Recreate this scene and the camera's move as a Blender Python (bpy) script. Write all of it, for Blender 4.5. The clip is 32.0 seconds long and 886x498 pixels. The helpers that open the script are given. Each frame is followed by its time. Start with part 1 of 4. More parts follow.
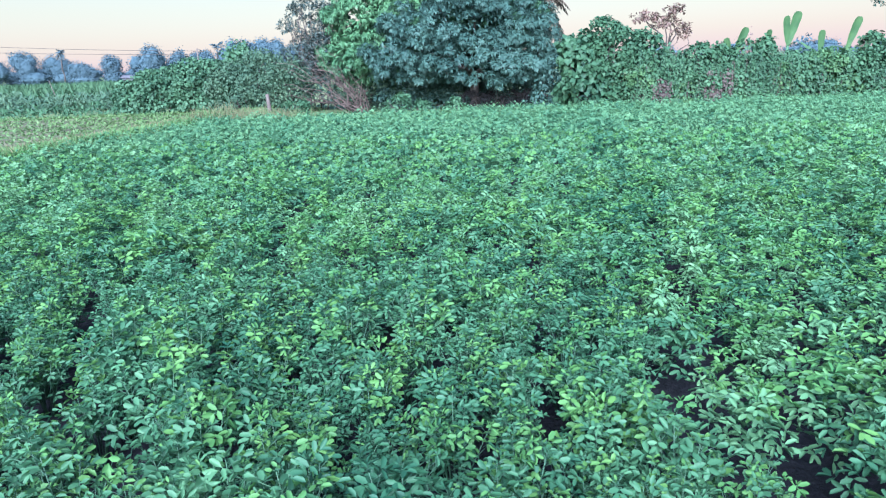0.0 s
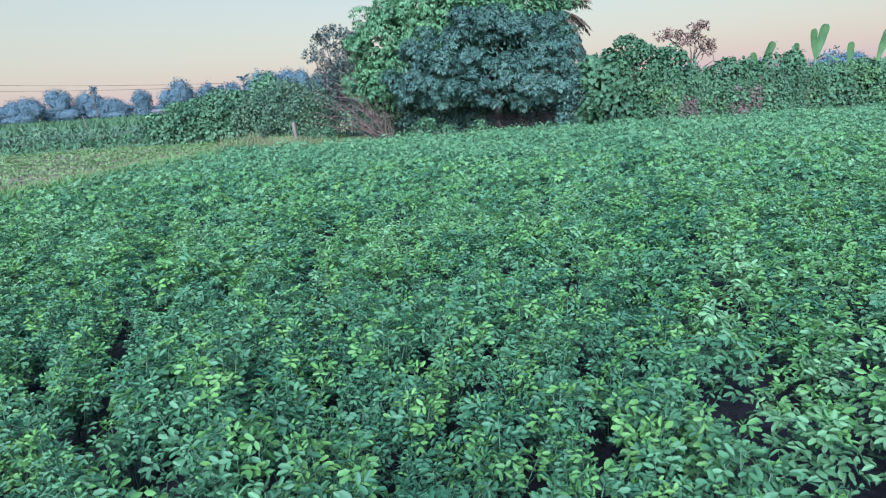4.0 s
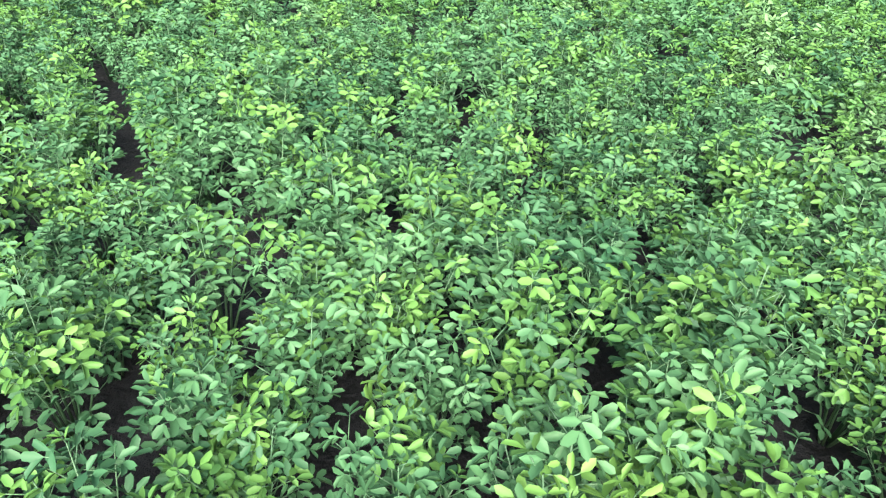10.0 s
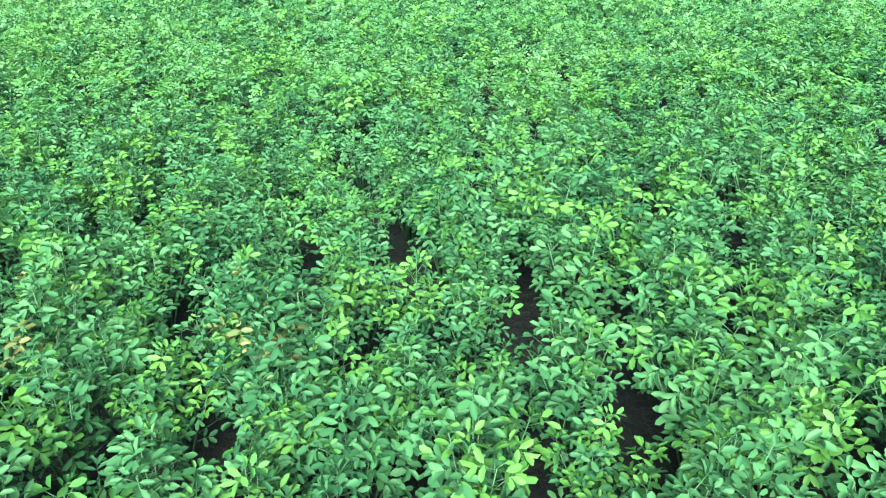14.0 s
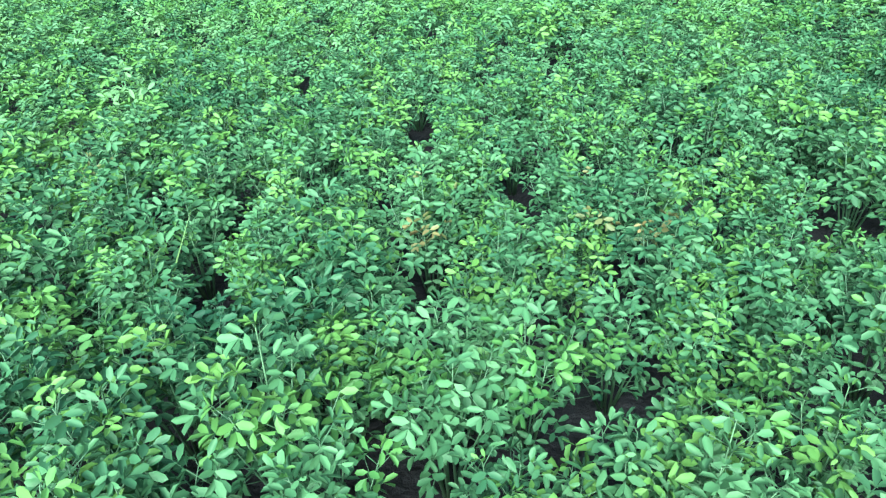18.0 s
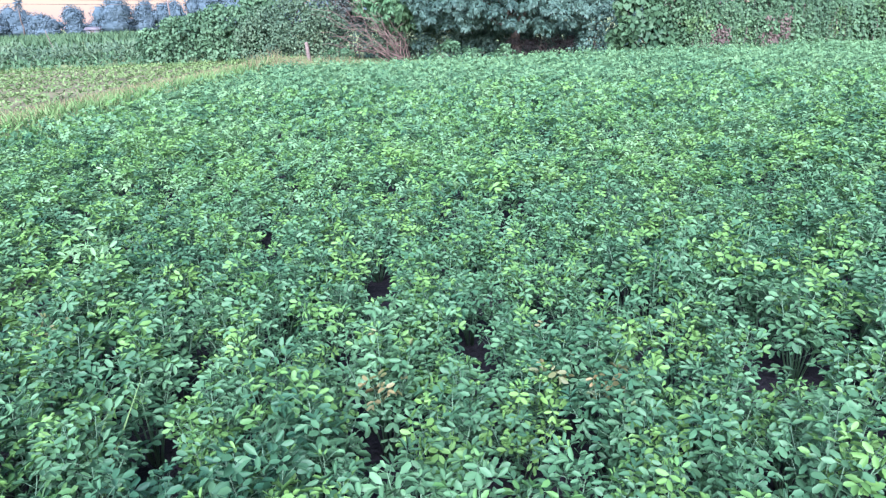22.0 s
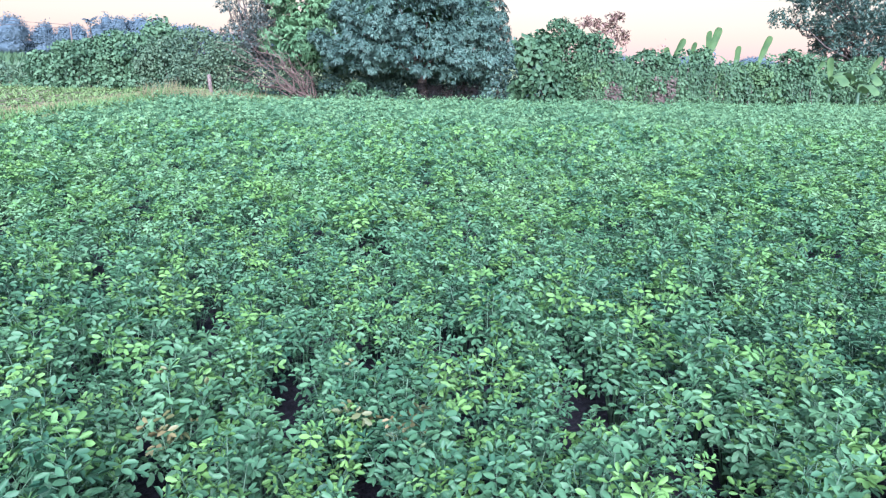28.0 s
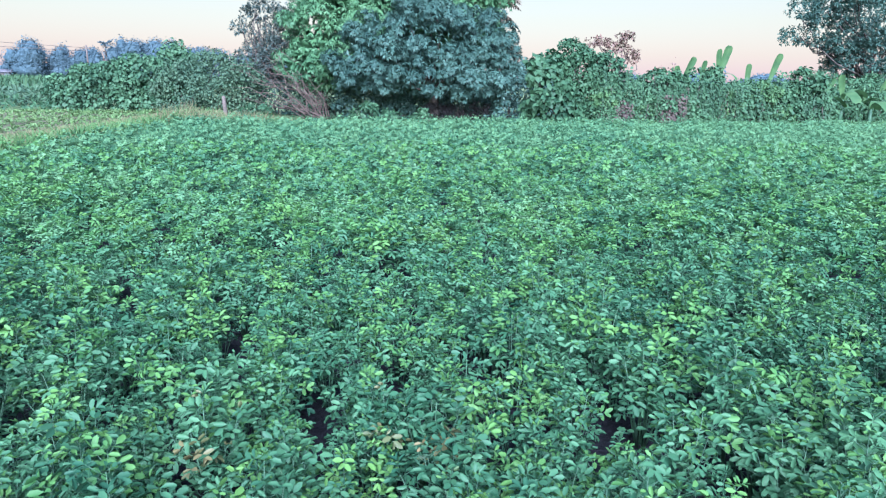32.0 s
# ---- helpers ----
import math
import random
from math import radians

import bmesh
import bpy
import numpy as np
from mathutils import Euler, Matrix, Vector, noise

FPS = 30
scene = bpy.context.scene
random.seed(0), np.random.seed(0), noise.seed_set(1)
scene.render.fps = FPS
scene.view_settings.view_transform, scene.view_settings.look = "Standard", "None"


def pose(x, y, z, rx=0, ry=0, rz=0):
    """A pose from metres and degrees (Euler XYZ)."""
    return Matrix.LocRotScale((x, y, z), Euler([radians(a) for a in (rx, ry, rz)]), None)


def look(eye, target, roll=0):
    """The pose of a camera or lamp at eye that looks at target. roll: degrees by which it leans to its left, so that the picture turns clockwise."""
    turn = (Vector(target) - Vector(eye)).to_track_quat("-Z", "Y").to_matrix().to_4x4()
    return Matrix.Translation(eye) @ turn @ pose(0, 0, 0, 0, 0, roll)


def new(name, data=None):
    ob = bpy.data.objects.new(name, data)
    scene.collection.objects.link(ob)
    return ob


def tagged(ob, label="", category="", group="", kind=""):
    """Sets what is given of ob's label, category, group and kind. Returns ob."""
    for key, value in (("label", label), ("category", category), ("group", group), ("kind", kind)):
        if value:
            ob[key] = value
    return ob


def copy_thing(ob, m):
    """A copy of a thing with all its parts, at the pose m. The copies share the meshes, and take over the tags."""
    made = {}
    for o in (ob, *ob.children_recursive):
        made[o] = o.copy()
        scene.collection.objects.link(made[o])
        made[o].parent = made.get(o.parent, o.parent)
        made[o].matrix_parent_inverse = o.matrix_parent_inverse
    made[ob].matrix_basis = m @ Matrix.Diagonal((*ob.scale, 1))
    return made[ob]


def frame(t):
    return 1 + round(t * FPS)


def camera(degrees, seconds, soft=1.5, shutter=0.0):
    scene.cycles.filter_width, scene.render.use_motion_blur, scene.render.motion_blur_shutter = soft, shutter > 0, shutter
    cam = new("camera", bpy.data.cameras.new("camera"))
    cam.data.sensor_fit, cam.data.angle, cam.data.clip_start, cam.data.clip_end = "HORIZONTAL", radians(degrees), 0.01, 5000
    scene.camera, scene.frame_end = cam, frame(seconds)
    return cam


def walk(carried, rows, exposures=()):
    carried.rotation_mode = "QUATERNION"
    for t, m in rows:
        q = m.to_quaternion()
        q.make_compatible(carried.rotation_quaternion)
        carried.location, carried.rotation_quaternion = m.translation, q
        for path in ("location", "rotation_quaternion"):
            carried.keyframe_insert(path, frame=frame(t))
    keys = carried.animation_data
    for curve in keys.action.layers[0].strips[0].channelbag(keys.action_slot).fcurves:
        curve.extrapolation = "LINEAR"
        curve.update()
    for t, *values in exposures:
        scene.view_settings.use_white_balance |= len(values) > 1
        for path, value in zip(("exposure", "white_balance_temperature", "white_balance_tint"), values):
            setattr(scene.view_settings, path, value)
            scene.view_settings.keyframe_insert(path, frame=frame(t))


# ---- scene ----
# ---- camera ----
cam = camera(66.77, 32.0, soft=1.2)
# seconds, place, turn to the left, tilt, lean
PATH = [
    (0, 0.214, -0.044, 1.588, 0.63, -15.40, -2.24),
    (0.5, 0.224, 0.039, 1.565, 0.73, -13.68, -2.05),
    (1, 0.231, 0.070, 1.549, 0.76, -12.41, -3.11),
    (1.5, 0.232, 0.016, 1.565, 0.43, -12.12, -4.04),
    (2, 0.250, 0.075, 1.555, 0.14, -13.26, -4.24),
    (2.5, 0.221, 0.051, 1.565, 1.63, -12.75, -4.04),
    (3, 0.211, 0.045, 1.567, 2.65, -12.60, -3.84),
    (3.5, 0.187, 0.045, 1.566, 2.54, -12.77, -3.89),
    (5.5, 0.004, 0.035, 1.478, 4.30, -14.66, -3.96),
    (6, -0.088, 0.016, 1.485, 3.18, -12.81, -2.41),
    (6.5, -0.218, 0.008, 1.504, 1.24, -12.40, -2.07),
    (7, -0.297, 0.025, 1.489, 1.14, -15.64, -1.84),
    (7.5, -0.370, 0.068, 1.477, 2.80, -18.42, -1.98),
    (8, -0.446, 0.131, 1.466, 2.53, -21.70, -2.63),
    (8.5, -0.519, 0.169, 1.452, 2.96, -24.42, -2.89),
    (9, -0.580, 0.185, 1.445, -0.82, -28.02, -1.50),
    (9.5, -0.594, 0.199, 1.406, -4.07, -32.45, -0.39),
    (10, -0.604, 0.202, 1.401, -7.05, -33.42, 1.73),
    (10.5, -0.659, 0.177, 1.422, -8.27, -31.41, 4.00),
    (11, -0.717, 0.190, 1.434, -6.75, -29.57, 2.75),
    (11.5, -0.821, 0.243, 1.430, -4.46, -28.29, 0.99),
    (12, -0.927, 0.290, 1.434, -4.31, -27.79, 0.56),
    (12.5, -1.023, 0.301, 1.432, -2.99, -28.30, 0.75),
    (13, -1.169, 0.295, 1.450, -2.83, -27.83, 0.75),
    (13.5, -1.299, 0.292, 1.452, -4.03, -27.08, -0.33),
    (14, -1.461, 0.331, 1.426, -0.93, -26.60, -0.77),
    (14.5, -1.618, 0.390, 1.402, 1.16, -27.20, -1.89),
    (16.5, -2.153, -0.057, 1.467, 2.06, -29.42, -3.30),
    (17, -2.267, -0.035, 1.466, 4.15, -30.21, -3.62),
    (17.5, -2.410, -0.014, 1.443, 5.14, -29.99, -3.17),
    (18, -2.521, -0.005, 1.446, 1.72, -30.96, -2.91),
    (18.5, -2.553, -0.010, 1.460, 1.51, -30.20, -4.31),
    (19, -2.570, -0.023, 1.460, 4.74, -30.21, -7.00),
    (19.5, -2.591, -0.045, 1.469, 6.40, -30.04, -7.07),
    (20, -2.593, -0.053, 1.486, 5.67, -25.78, -5.53),
    (20.5, -2.572, -0.049, 1.496, 2.66, -23.20, -4.16),
    (21, -2.552, -0.041, 1.507, 0.31, -21.27, -3.76),
    (21.5, -2.526, -0.035, 1.514, -1.20, -19.93, -3.22),
    (22, -2.481, -0.027, 1.519, -2.07, -19.27, -2.34),
    (22.5, -2.429, -0.022, 1.523, -3.56, -19.00, -1.69),
    (23, -2.383, -0.020, 1.520, -5.14, -18.88, -1.29),
    (23.5, -2.354, -0.014, 1.516, -5.94, -19.22, -0.51),
    (24, -2.323, -0.018, 1.511, -6.34, -19.19, 0.09),
    (24.5, -2.287, -0.025, 1.509, -7.48, -19.56, 1.13),
    (25, -2.252, -0.027, 1.503, -9.30, -20.41, 2.68),
    (25.5, -2.214, -0.036, 1.504, -10.92, -20.97, 3.07),
    (27.5, -2.120, -0.032, 1.481, -10.89, -16.46, 1.79),
    (28, -2.122, -0.000, 1.469, -9.90, -15.76, 1.43),
    (28.5, -2.141, -0.043, 1.497, -8.41, -15.59, 0.78),
    (29, -2.156, -0.034, 1.503, -8.56, -13.84, 0.27),
    (29.5, -2.168, -0.040, 1.510, -8.00, -13.01, 0.29),
    (30, -2.173, -0.051, 1.517, -8.00, -13.06, 0.38),
    (30.5, -2.178, -0.021, 1.505, -7.19, -13.14, 0.04),
    (31, -2.184, -0.027, 1.508, -8.14, -13.54, 0.80),
    (31.5, -2.189, -0.018, 1.502, -8.58, -13.85, 0.88),
    (32, -2.189, -0.019, 1.500, -8.96, -14.26, 0.98),
]
EXPO = [(0, 3.45, 4950, 18), (1, 3.21, 5000, 18), (3, 3.05, 5100, 18), (7, 3.29, 5000, 17), (8, 4.00, 5250, 15), (9, 3.98, 6500, -9), (10, 3.94, 7200, 6), (11, 3.94, 7900, -13), (12, 3.94, 8300, -33), (13, 3.96, 8200, -37), (14, 3.94, 7000, -26), (17, 3.90, 6100, -14), (19, 3.84, 5900, -5), (21, 3.78, 5650, 14), (22, 3.73, 5550, 31), (25, 3.95, 5600, 32), (28, 3.61, 5350, 32), (30, 3.22, 5080, 24), (32, 3.42, 4950, 21)]
walk(cam, [(t, pose(x, y, z, 90 + p, 0, w) @ pose(0, 0, 0, 0, 0, r)) for t, x, y, z, w, p, r in PATH], EXPO)

# ---- sky and sun ----
world = bpy.data.worlds.new("dusk_sky")
scene.world = world
world.use_nodes = True
wn = world.node_tree
sky = wn.nodes.new("ShaderNodeTexSky")
sky.sky_type = "NISHITA"
sky.sun_disc = False
sky.sun_elevation = radians(8)
sky.sun_rotation = radians(186)
sky.air_density, sky.dust_density, sky.ozone_density = 1.0, 1.5, 2.0
# the dusk haze: rosy low down, cream above, pale blue overhead
place = wn.nodes.new("ShaderNodeTexCoord")
split = wn.nodes.new("ShaderNodeSeparateXYZ")
wn.links.new(place.outputs["Generated"], split.inputs[0])
haze = wn.nodes.new("ShaderNodeValToRGB")
ramp = haze.color_ramp
ramp.elements[0].position, ramp.elements[0].color = 0.0, (0.84, 0.56, 0.45, 1)
ramp.elements[1].position, ramp.elements[1].color = 1.0, (0.40, 0.62, 1.0, 1)
for at, colour in ((0.035, (0.78, 0.57, 0.375, 1)), (0.08, (0.735, 0.590, 0.325, 1)), (0.13, (0.695, 0.600, 0.330, 1)), (0.18, (0.66, 0.595, 0.345, 1)), (0.30, (0.60, 0.575, 0.43, 1)), (0.6, (0.48, 0.63, 0.86, 1))):
    ramp.elements.new(at).color = colour
wn.links.new(split.outputs["Z"], haze.inputs[0])
dim = wn.nodes.new("ShaderNodeMix")
dim.data_type, dim.blend_type = "RGBA", "MIX"
dim.inputs["Factor"].default_value = 0.85
tone = wn.nodes.new("ShaderNodeMix")
tone.data_type, tone.blend_type = "RGBA", "MULTIPLY"
tone.inputs["Factor"].default_value = 1.0
tone.inputs["B"].default_value = (0.5, 0.5, 0.5, 1)
wn.links.new(sky.outputs[0], tone.inputs["A"])
wn.links.new(tone.outputs["Result"], dim.inputs["A"])
wn.links.new(haze.outputs[0], dim.inputs["B"])
wn.links.new(dim.outputs["Result"], wn.nodes["Background"].inputs[0])
wn.nodes["Background"].inputs[1].default_value = 0.114

sun = new("sun", bpy.data.lights.new("sun", "SUN"))
sun.data.energy, sun.data.angle, sun.data.color = 2.2, radians(55), (1.0, 0.97, 0.92)
sun.matrix_world = look((-2, -15.5, 12.5), (0, 4, 0))


# ---- materials ----
def material(name):
    m = bpy.data.materials.new(name)
    m.use_nodes = True
    nt = m.node_tree
    return m, nt, nt.nodes["Principled BSDF"]


def leafy(name, dark, light, rough=0.45, glow=0.25, scale=1.5, spec=0.4, by_leaf=False):
    """Leaves that differ one from the next and in larger drifts, and let some light through."""
    m, nt, b = material(name)
    geo = nt.nodes.new("ShaderNodeNewGeometry")
    tex = nt.nodes.new("ShaderNodeTexNoise")
    tex.inputs["Scale"].default_value = scale
    nt.links.new(geo.outputs["Position"], tex.inputs["Vector"])
    add = nt.nodes.new("ShaderNodeMath")
    add.operation = "MULTIPLY_ADD"
    add.inputs[1].default_value = 0.5
    nt.links.new(geo.outputs["Random Per Island"], add.inputs[0])
    if by_leaf:                        # the leaflets of one leaf share its age
        age = nt.nodes.new("ShaderNodeAttribute")
        age.attribute_name = "leaf_age"
        both = nt.nodes.new("ShaderNodeMix")
        both.inputs["Factor"].default_value = 0.7
        nt.links.new(geo.outputs["Random Per Island"], both.inputs["A"])
        nt.links.new(age.outputs["Fac"], both.inputs["B"])
        nt.links.new(both.outputs["Result"], add.inputs[0])
    sub = nt.nodes.new("ShaderNodeMath")
    sub.operation = "MULTIPLY_ADD"
    sub.inputs[1].default_value, sub.inputs[2].default_value = 1.3, -0.40
    nt.links.new(tex.outputs["Fac"], sub.inputs[0])
    nt.links.new(sub.outputs[0], add.inputs[2])
    ramp = nt.nodes.new("ShaderNodeValToRGB")
    ramp.color_ramp.elements[0].color = (*dark, 1)
    ramp.color_ramp.elements[1].color = (*light, 1)
    nt.links.new(add.outputs[0], ramp.inputs[0])
    nt.links.new(ramp.outputs[0], b.inputs["Base Color"])
    b.inputs["Roughness"].default_value = rough
    b.inputs["Specular IOR Level"].default_value = spec
    thin = nt.nodes.new("ShaderNodeBsdfTranslucent")
    nt.links.new(ramp.outputs[0], thin.inputs["Color"])
    mix = nt.nodes.new("ShaderNodeMixShader")
    mix.inputs[0].default_value = glow
    nt.links.new(b.outputs[0], mix.inputs[1])
    nt.links.new(thin.outputs[0], mix.inputs[2])
    nt.links.new(mix.outputs[0], nt.nodes["Material Output"].inputs[0])
    return m


def earthy(name, dark, light, fine=30.0, broad=0.7, bump=0.6, rough=0.9):
    """Soil, bark and the like: two scales of mottling and a relief."""
    m, nt, b = material(name)
    geo = nt.nodes.new("ShaderNodeNewGeometry")
    n1 = nt.nodes.new("ShaderNodeTexNoise")
    n1.inputs["Scale"].default_value, n1.inputs["Detail"].default_value = fine, 6
    n2 = nt.nodes.new("ShaderNodeTexNoise")
    n2.inputs["Scale"].default_value, n2.inputs["Detail"].default_value = broad, 4
    for n in (n1, n2):
        nt.links.new(geo.outputs["Position"], n.inputs["Vector"])
    mul = nt.nodes.new("ShaderNodeMath")
    mul.operation = "MULTIPLY"
    nt.links.new(n1.outputs["Fac"], mul.inputs[0])
    nt.links.new(n2.outputs["Fac"], mul.inputs[1])
    ramp = nt.nodes.new("ShaderNodeValToRGB")
    ramp.color_ramp.elements[0].position, ramp.color_ramp.elements[1].position = 0.12, 0.42
    ramp.color_ramp.elements[0].color = (*dark, 1)
    ramp.color_ramp.elements[1].color = (*light, 1)
    nt.links.new(mul.outputs[0], ramp.inputs[0])
    nt.links.new(ramp.outputs[0], b.inputs["Base Color"])
    bp = nt.nodes.new("ShaderNodeBump")
    bp.inputs["Strength"].default_value, bp.inputs["Distance"].default_value = bump, 0.03
    nt.links.new(n1.outputs["Fac"], bp.inputs["Height"])
    nt.links.new(bp.outputs[0], b.inputs["Normal"])
    b.inputs["Roughness"].default_value = rough
    b.inputs["Specular IOR Level"].default_value = 0.2
    return m


CROP = leafy("crop_leaf", (0.011, 0.054, 0.030), (0.070, 0.164, 0.074), 0.55, 0.28, 1.6, 0.22, by_leaf=True)
PALE_CROP = leafy("pale_crop_leaf", (0.039, 0.112, 0.056), (0.106, 0.208, 0.088), 0.58, 0.26, 1.2, 0.22, by_leaf=True)
YOUNG = leafy("young_leaf", (0.034, 0.112, 0.038), (0.098, 0.206, 0.050), 0.55, 0.30, 2.0, 0.22, by_leaf=True)
STEM = leafy("crop_stem", (0.018, 0.058, 0.034), (0.050, 0.112, 0.054), 0.6, 0.05, 3.0)
RUSTY = leafy("rusty_leaf", (0.045, 0.090, 0.032), (0.115, 0.092, 0.038), 0.6, 0.2, 6.0, by_leaf=True)
MANGO = leafy("mango_leaf", (0.030, 0.080, 0.040), (0.080, 0.172, 0.072), 0.50, 0.18, 0.45, 0.2)
DUSKY = leafy("dark_tree_leaf", (0.019, 0.046, 0.038), (0.058, 0.114, 0.085), 0.55, 0.14, 0.8, 0.2)
VINE = leafy("vine_leaf", (0.018, 0.050, 0.026), (0.056, 0.118, 0.054), 0.6, 0.2, 0.8, 0.18)
SHRUB = leafy("shrub_leaf", (0.017, 0.048, 0.026), (0.060, 0.124, 0.060), 0.6, 0.2, 0.9, 0.18)
LIGHT_VINE = leafy("light_vine_leaf", (0.030, 0.074, 0.030), (0.082, 0.156, 0.058), 0.6, 0.25, 1.2, 0.18)
VINE_DARK = leafy("bush_leaf", (0.020, 0.048, 0.030), (0.066, 0.112, 0.060), 0.65, 0.15, 0.9, 0.18)
GREY_LEAF = leafy("grey_green_leaf", (0.024, 0.042, 0.038), (0.066, 0.090, 0.074), 0.65, 0.15, 1.5, 0.2)
DRY_FROND = leafy("dry_frond_leaf", (0.055, 0.046, 0.034), (0.150, 0.120, 0.085), 0.8, 0.2, 1.0, 0.1)
REDDISH = leafy("reddish_leaf", (0.07, 0.05, 0.04), (0.16, 0.10, 0.07), 0.6, 0.15, 2.0)
DEAD = leafy("withered_leaf", (0.034, 0.029, 0.026), (0.090, 0.074, 0.062), 0.8, 0.1, 3.0, 0.1)
# brown withered leaf with the canopy's deep shade put into its colour
SHADED_BROWN = leafy("shaded_brown_leaf", (0.010, 0.011, 0.012), (0.030, 0.028, 0.027), 0.85, 0.1, 3.0, 0.1)
BANANA = leafy("banana_leaf", (0.028, 0.072, 0.030), (0.082, 0.155, 0.055), 0.5, 0.3, 2.5, 0.3)
# distant foliage: the blue of air haze is mixed into its base colour
HAZE_LEAF = leafy("haze_tinted_leaf", (0.056, 0.092, 0.110), (0.084, 0.126, 0.144), 0.95, 0.3, 0.12, 0.02)
SEEDLING = leafy("seedling_leaf", (0.046, 0.094, 0.032), (0.112, 0.180, 0.062), 0.6, 0.2, 0.7, 0.2)
MAIZE = leafy("tall_crop_leaf", (0.026, 0.060, 0.034), (0.060, 0.110, 0.052), 0.75, 0.2, 0.15, 0.1)
GRASS = leafy("grass_blade", (0.034, 0.088, 0.030), (0.100, 0.185, 0.062), 0.65, 0.25, 0.8, 0.2)
STRAW = leafy("dry_grass_blade", (0.075, 0.080, 0.040), (0.165, 0.155, 0.085), 0.8, 0.2, 0.8, 0.15)
# dark soil, its colour taken down to the blue-black shade between plants
SHADE_SOIL = earthy("shade_toned_soil", (0.003, 0.0036, 0.0056), (0.013, 0.0135, 0.0165), 22, 1.1, 1.0)
DRY_SOIL = earthy("dry_soil", (0.050, 0.054, 0.030), (0.125, 0.122, 0.068), 14, 0.6)
TURF = earthy("turf", (0.045, 0.075, 0.030), (0.14, 0.18, 0.075), 9, 0.25)
BARK = earthy("bark", (0.024, 0.021, 0.018), (0.095, 0.082, 0.070), 16, 3.0)
BARE_WOOD = earthy("bare_branch", (0.036, 0.028, 0.024), (0.100, 0.074, 0.061), 20, 3.0)
WEATHERED = earthy("weathered_post", (0.045, 0.038, 0.033), (0.13, 0.11, 0.095), 25, 4.0)


# ---- geometry tools ----
def mesh_of(name, verts, tris, mats, index=None, age=None):
    me = bpy.data.meshes.new(name)
    verts, tris = np.asarray(verts, np.float32), np.asarray(tris, np.int32)
    me.vertices.add(len(verts))
    me.vertices.foreach_set("co", verts.ravel())
    me.loops.add(tris.size)
    me.loops.foreach_set("vertex_index", tris.ravel())
    me.polygons.add(len(tris))
    me.polygons.foreach_set("loop_start", np.arange(0, tris.size, 3, dtype=np.int32))
    for m in mats if isinstance(mats, (list, tuple)) else [mats]:
        me.materials.append(m)
    if index is not None:
        me.polygons.foreach_set("material_index", np.asarray(index, np.int32))
    me.polygons.foreach_set("use_smooth", np.ones(len(tris), bool))
    me.update(calc_edges=True)
    me.validate()
    if age is not None:
        me.attributes.new("leaf_age", "FLOAT", "POINT").data.foreach_set("value", np.asarray(age, np.float32))
    return me


def merged(pieces):
    vs, ts, n = [], [], 0
    for v, t in pieces:
        vs.append(v)
        ts.append(t + n)
        n += len(v)
    return np.concatenate(vs), np.concatenate(ts)


def part(name, data, parent, label=""):
    ob = new(name, data)
    ob.parent = parent
    return tagged(ob, label=label)


def unit(a):
    return a / np.maximum(np.linalg.norm(a, axis=-1, keepdims=True), 1e-6)


# leaf outlines: along, across, lift; and their triangles
HALVES = np.array([(0, 3, 2), (0, 2, 1), (0, 4, 3), (0, 5, 4)])
OVAL = (np.array([(0, 0, 0), (0.36, 0.42, 0.07), (0.80, 0.38, 0.08), (1.0, 0, -0.02), (0.80, -0.38, 0.08), (0.36, -0.42, 0.07)]), HALVES)
FOLDED = (np.array([(0, 0, 0), (0.38, 0.36, 0.20), (0.80, 0.32, 0.20), (1.0, 0, 0.02), (0.80, -0.32, 0.20), (0.38, -0.36, 0.20)]), HALVES)
SIMPLE = (np.array([(0, 0, 0), (0.58, 0.5, 0.10), (1, 0, -0.04), (0.58, -0.5, 0.10)]), np.array([(0, 2, 1), (0, 3, 2)]))
DROOP = (np.array([(0, 0, 0), (0.5, 0.5, 0.10), (0.5, -0.5, 0.10), (1, 0, -0.16), (0.5, 0, 0.04)]), np.array([(0, 4, 1), (0, 2, 4), (1, 4, 3), (4, 2, 3)]))
HEART = (np.array([(0, 0, 0), (-0.08, 0.30, 0.05), (0.30, 0.52, 0.10), (1, 0, -0.12), (0.30, -0.52, 0.10), (-0.08, -0.30, 0.05), (0.4, 0, 0.0)]),
         np.array([(0, 6, 1), (1, 6, 2), (2, 6, 3), (3, 6, 4), (4, 6, 5), (5, 6, 0)]))
BLADE = (np.array([(0, 0.5, 0), (0, -0.5, 0), (0.6, 0.32, 0.10), (0.6, -0.32, 0.10), (1, 0, 0.32)]), np.array([(0, 1, 2), (1, 3, 2), (2, 3, 4)]))


def leaves(shape, at, along, up, length, width):
    """One leaf of that outline at each place: along its axis, its face towards up."""
    tv, tt = shape
    at, along = np.asarray(at, float), unit(np.asarray(along, float))
    side = unit(np.cross(up, along))
    face = np.cross(along, side)
    length, width = np.broadcast_to(length, len(at)), np.broadcast_to(width, len(at))
    v = (at[:, None] + along[:, None] * (tv[None, :, :1] * length[:, None, None]) + side[:, None] * (tv[None, :, 1:2] * width[:, None, None])
         + face[:, None] * (tv[None, :, 2:] * length[:, None, None]))
    t = tt[None] + (np.arange(len(at)) * len(tv))[:, None, None]
    return v.reshape(-1, 3), t.reshape(-1, 3)


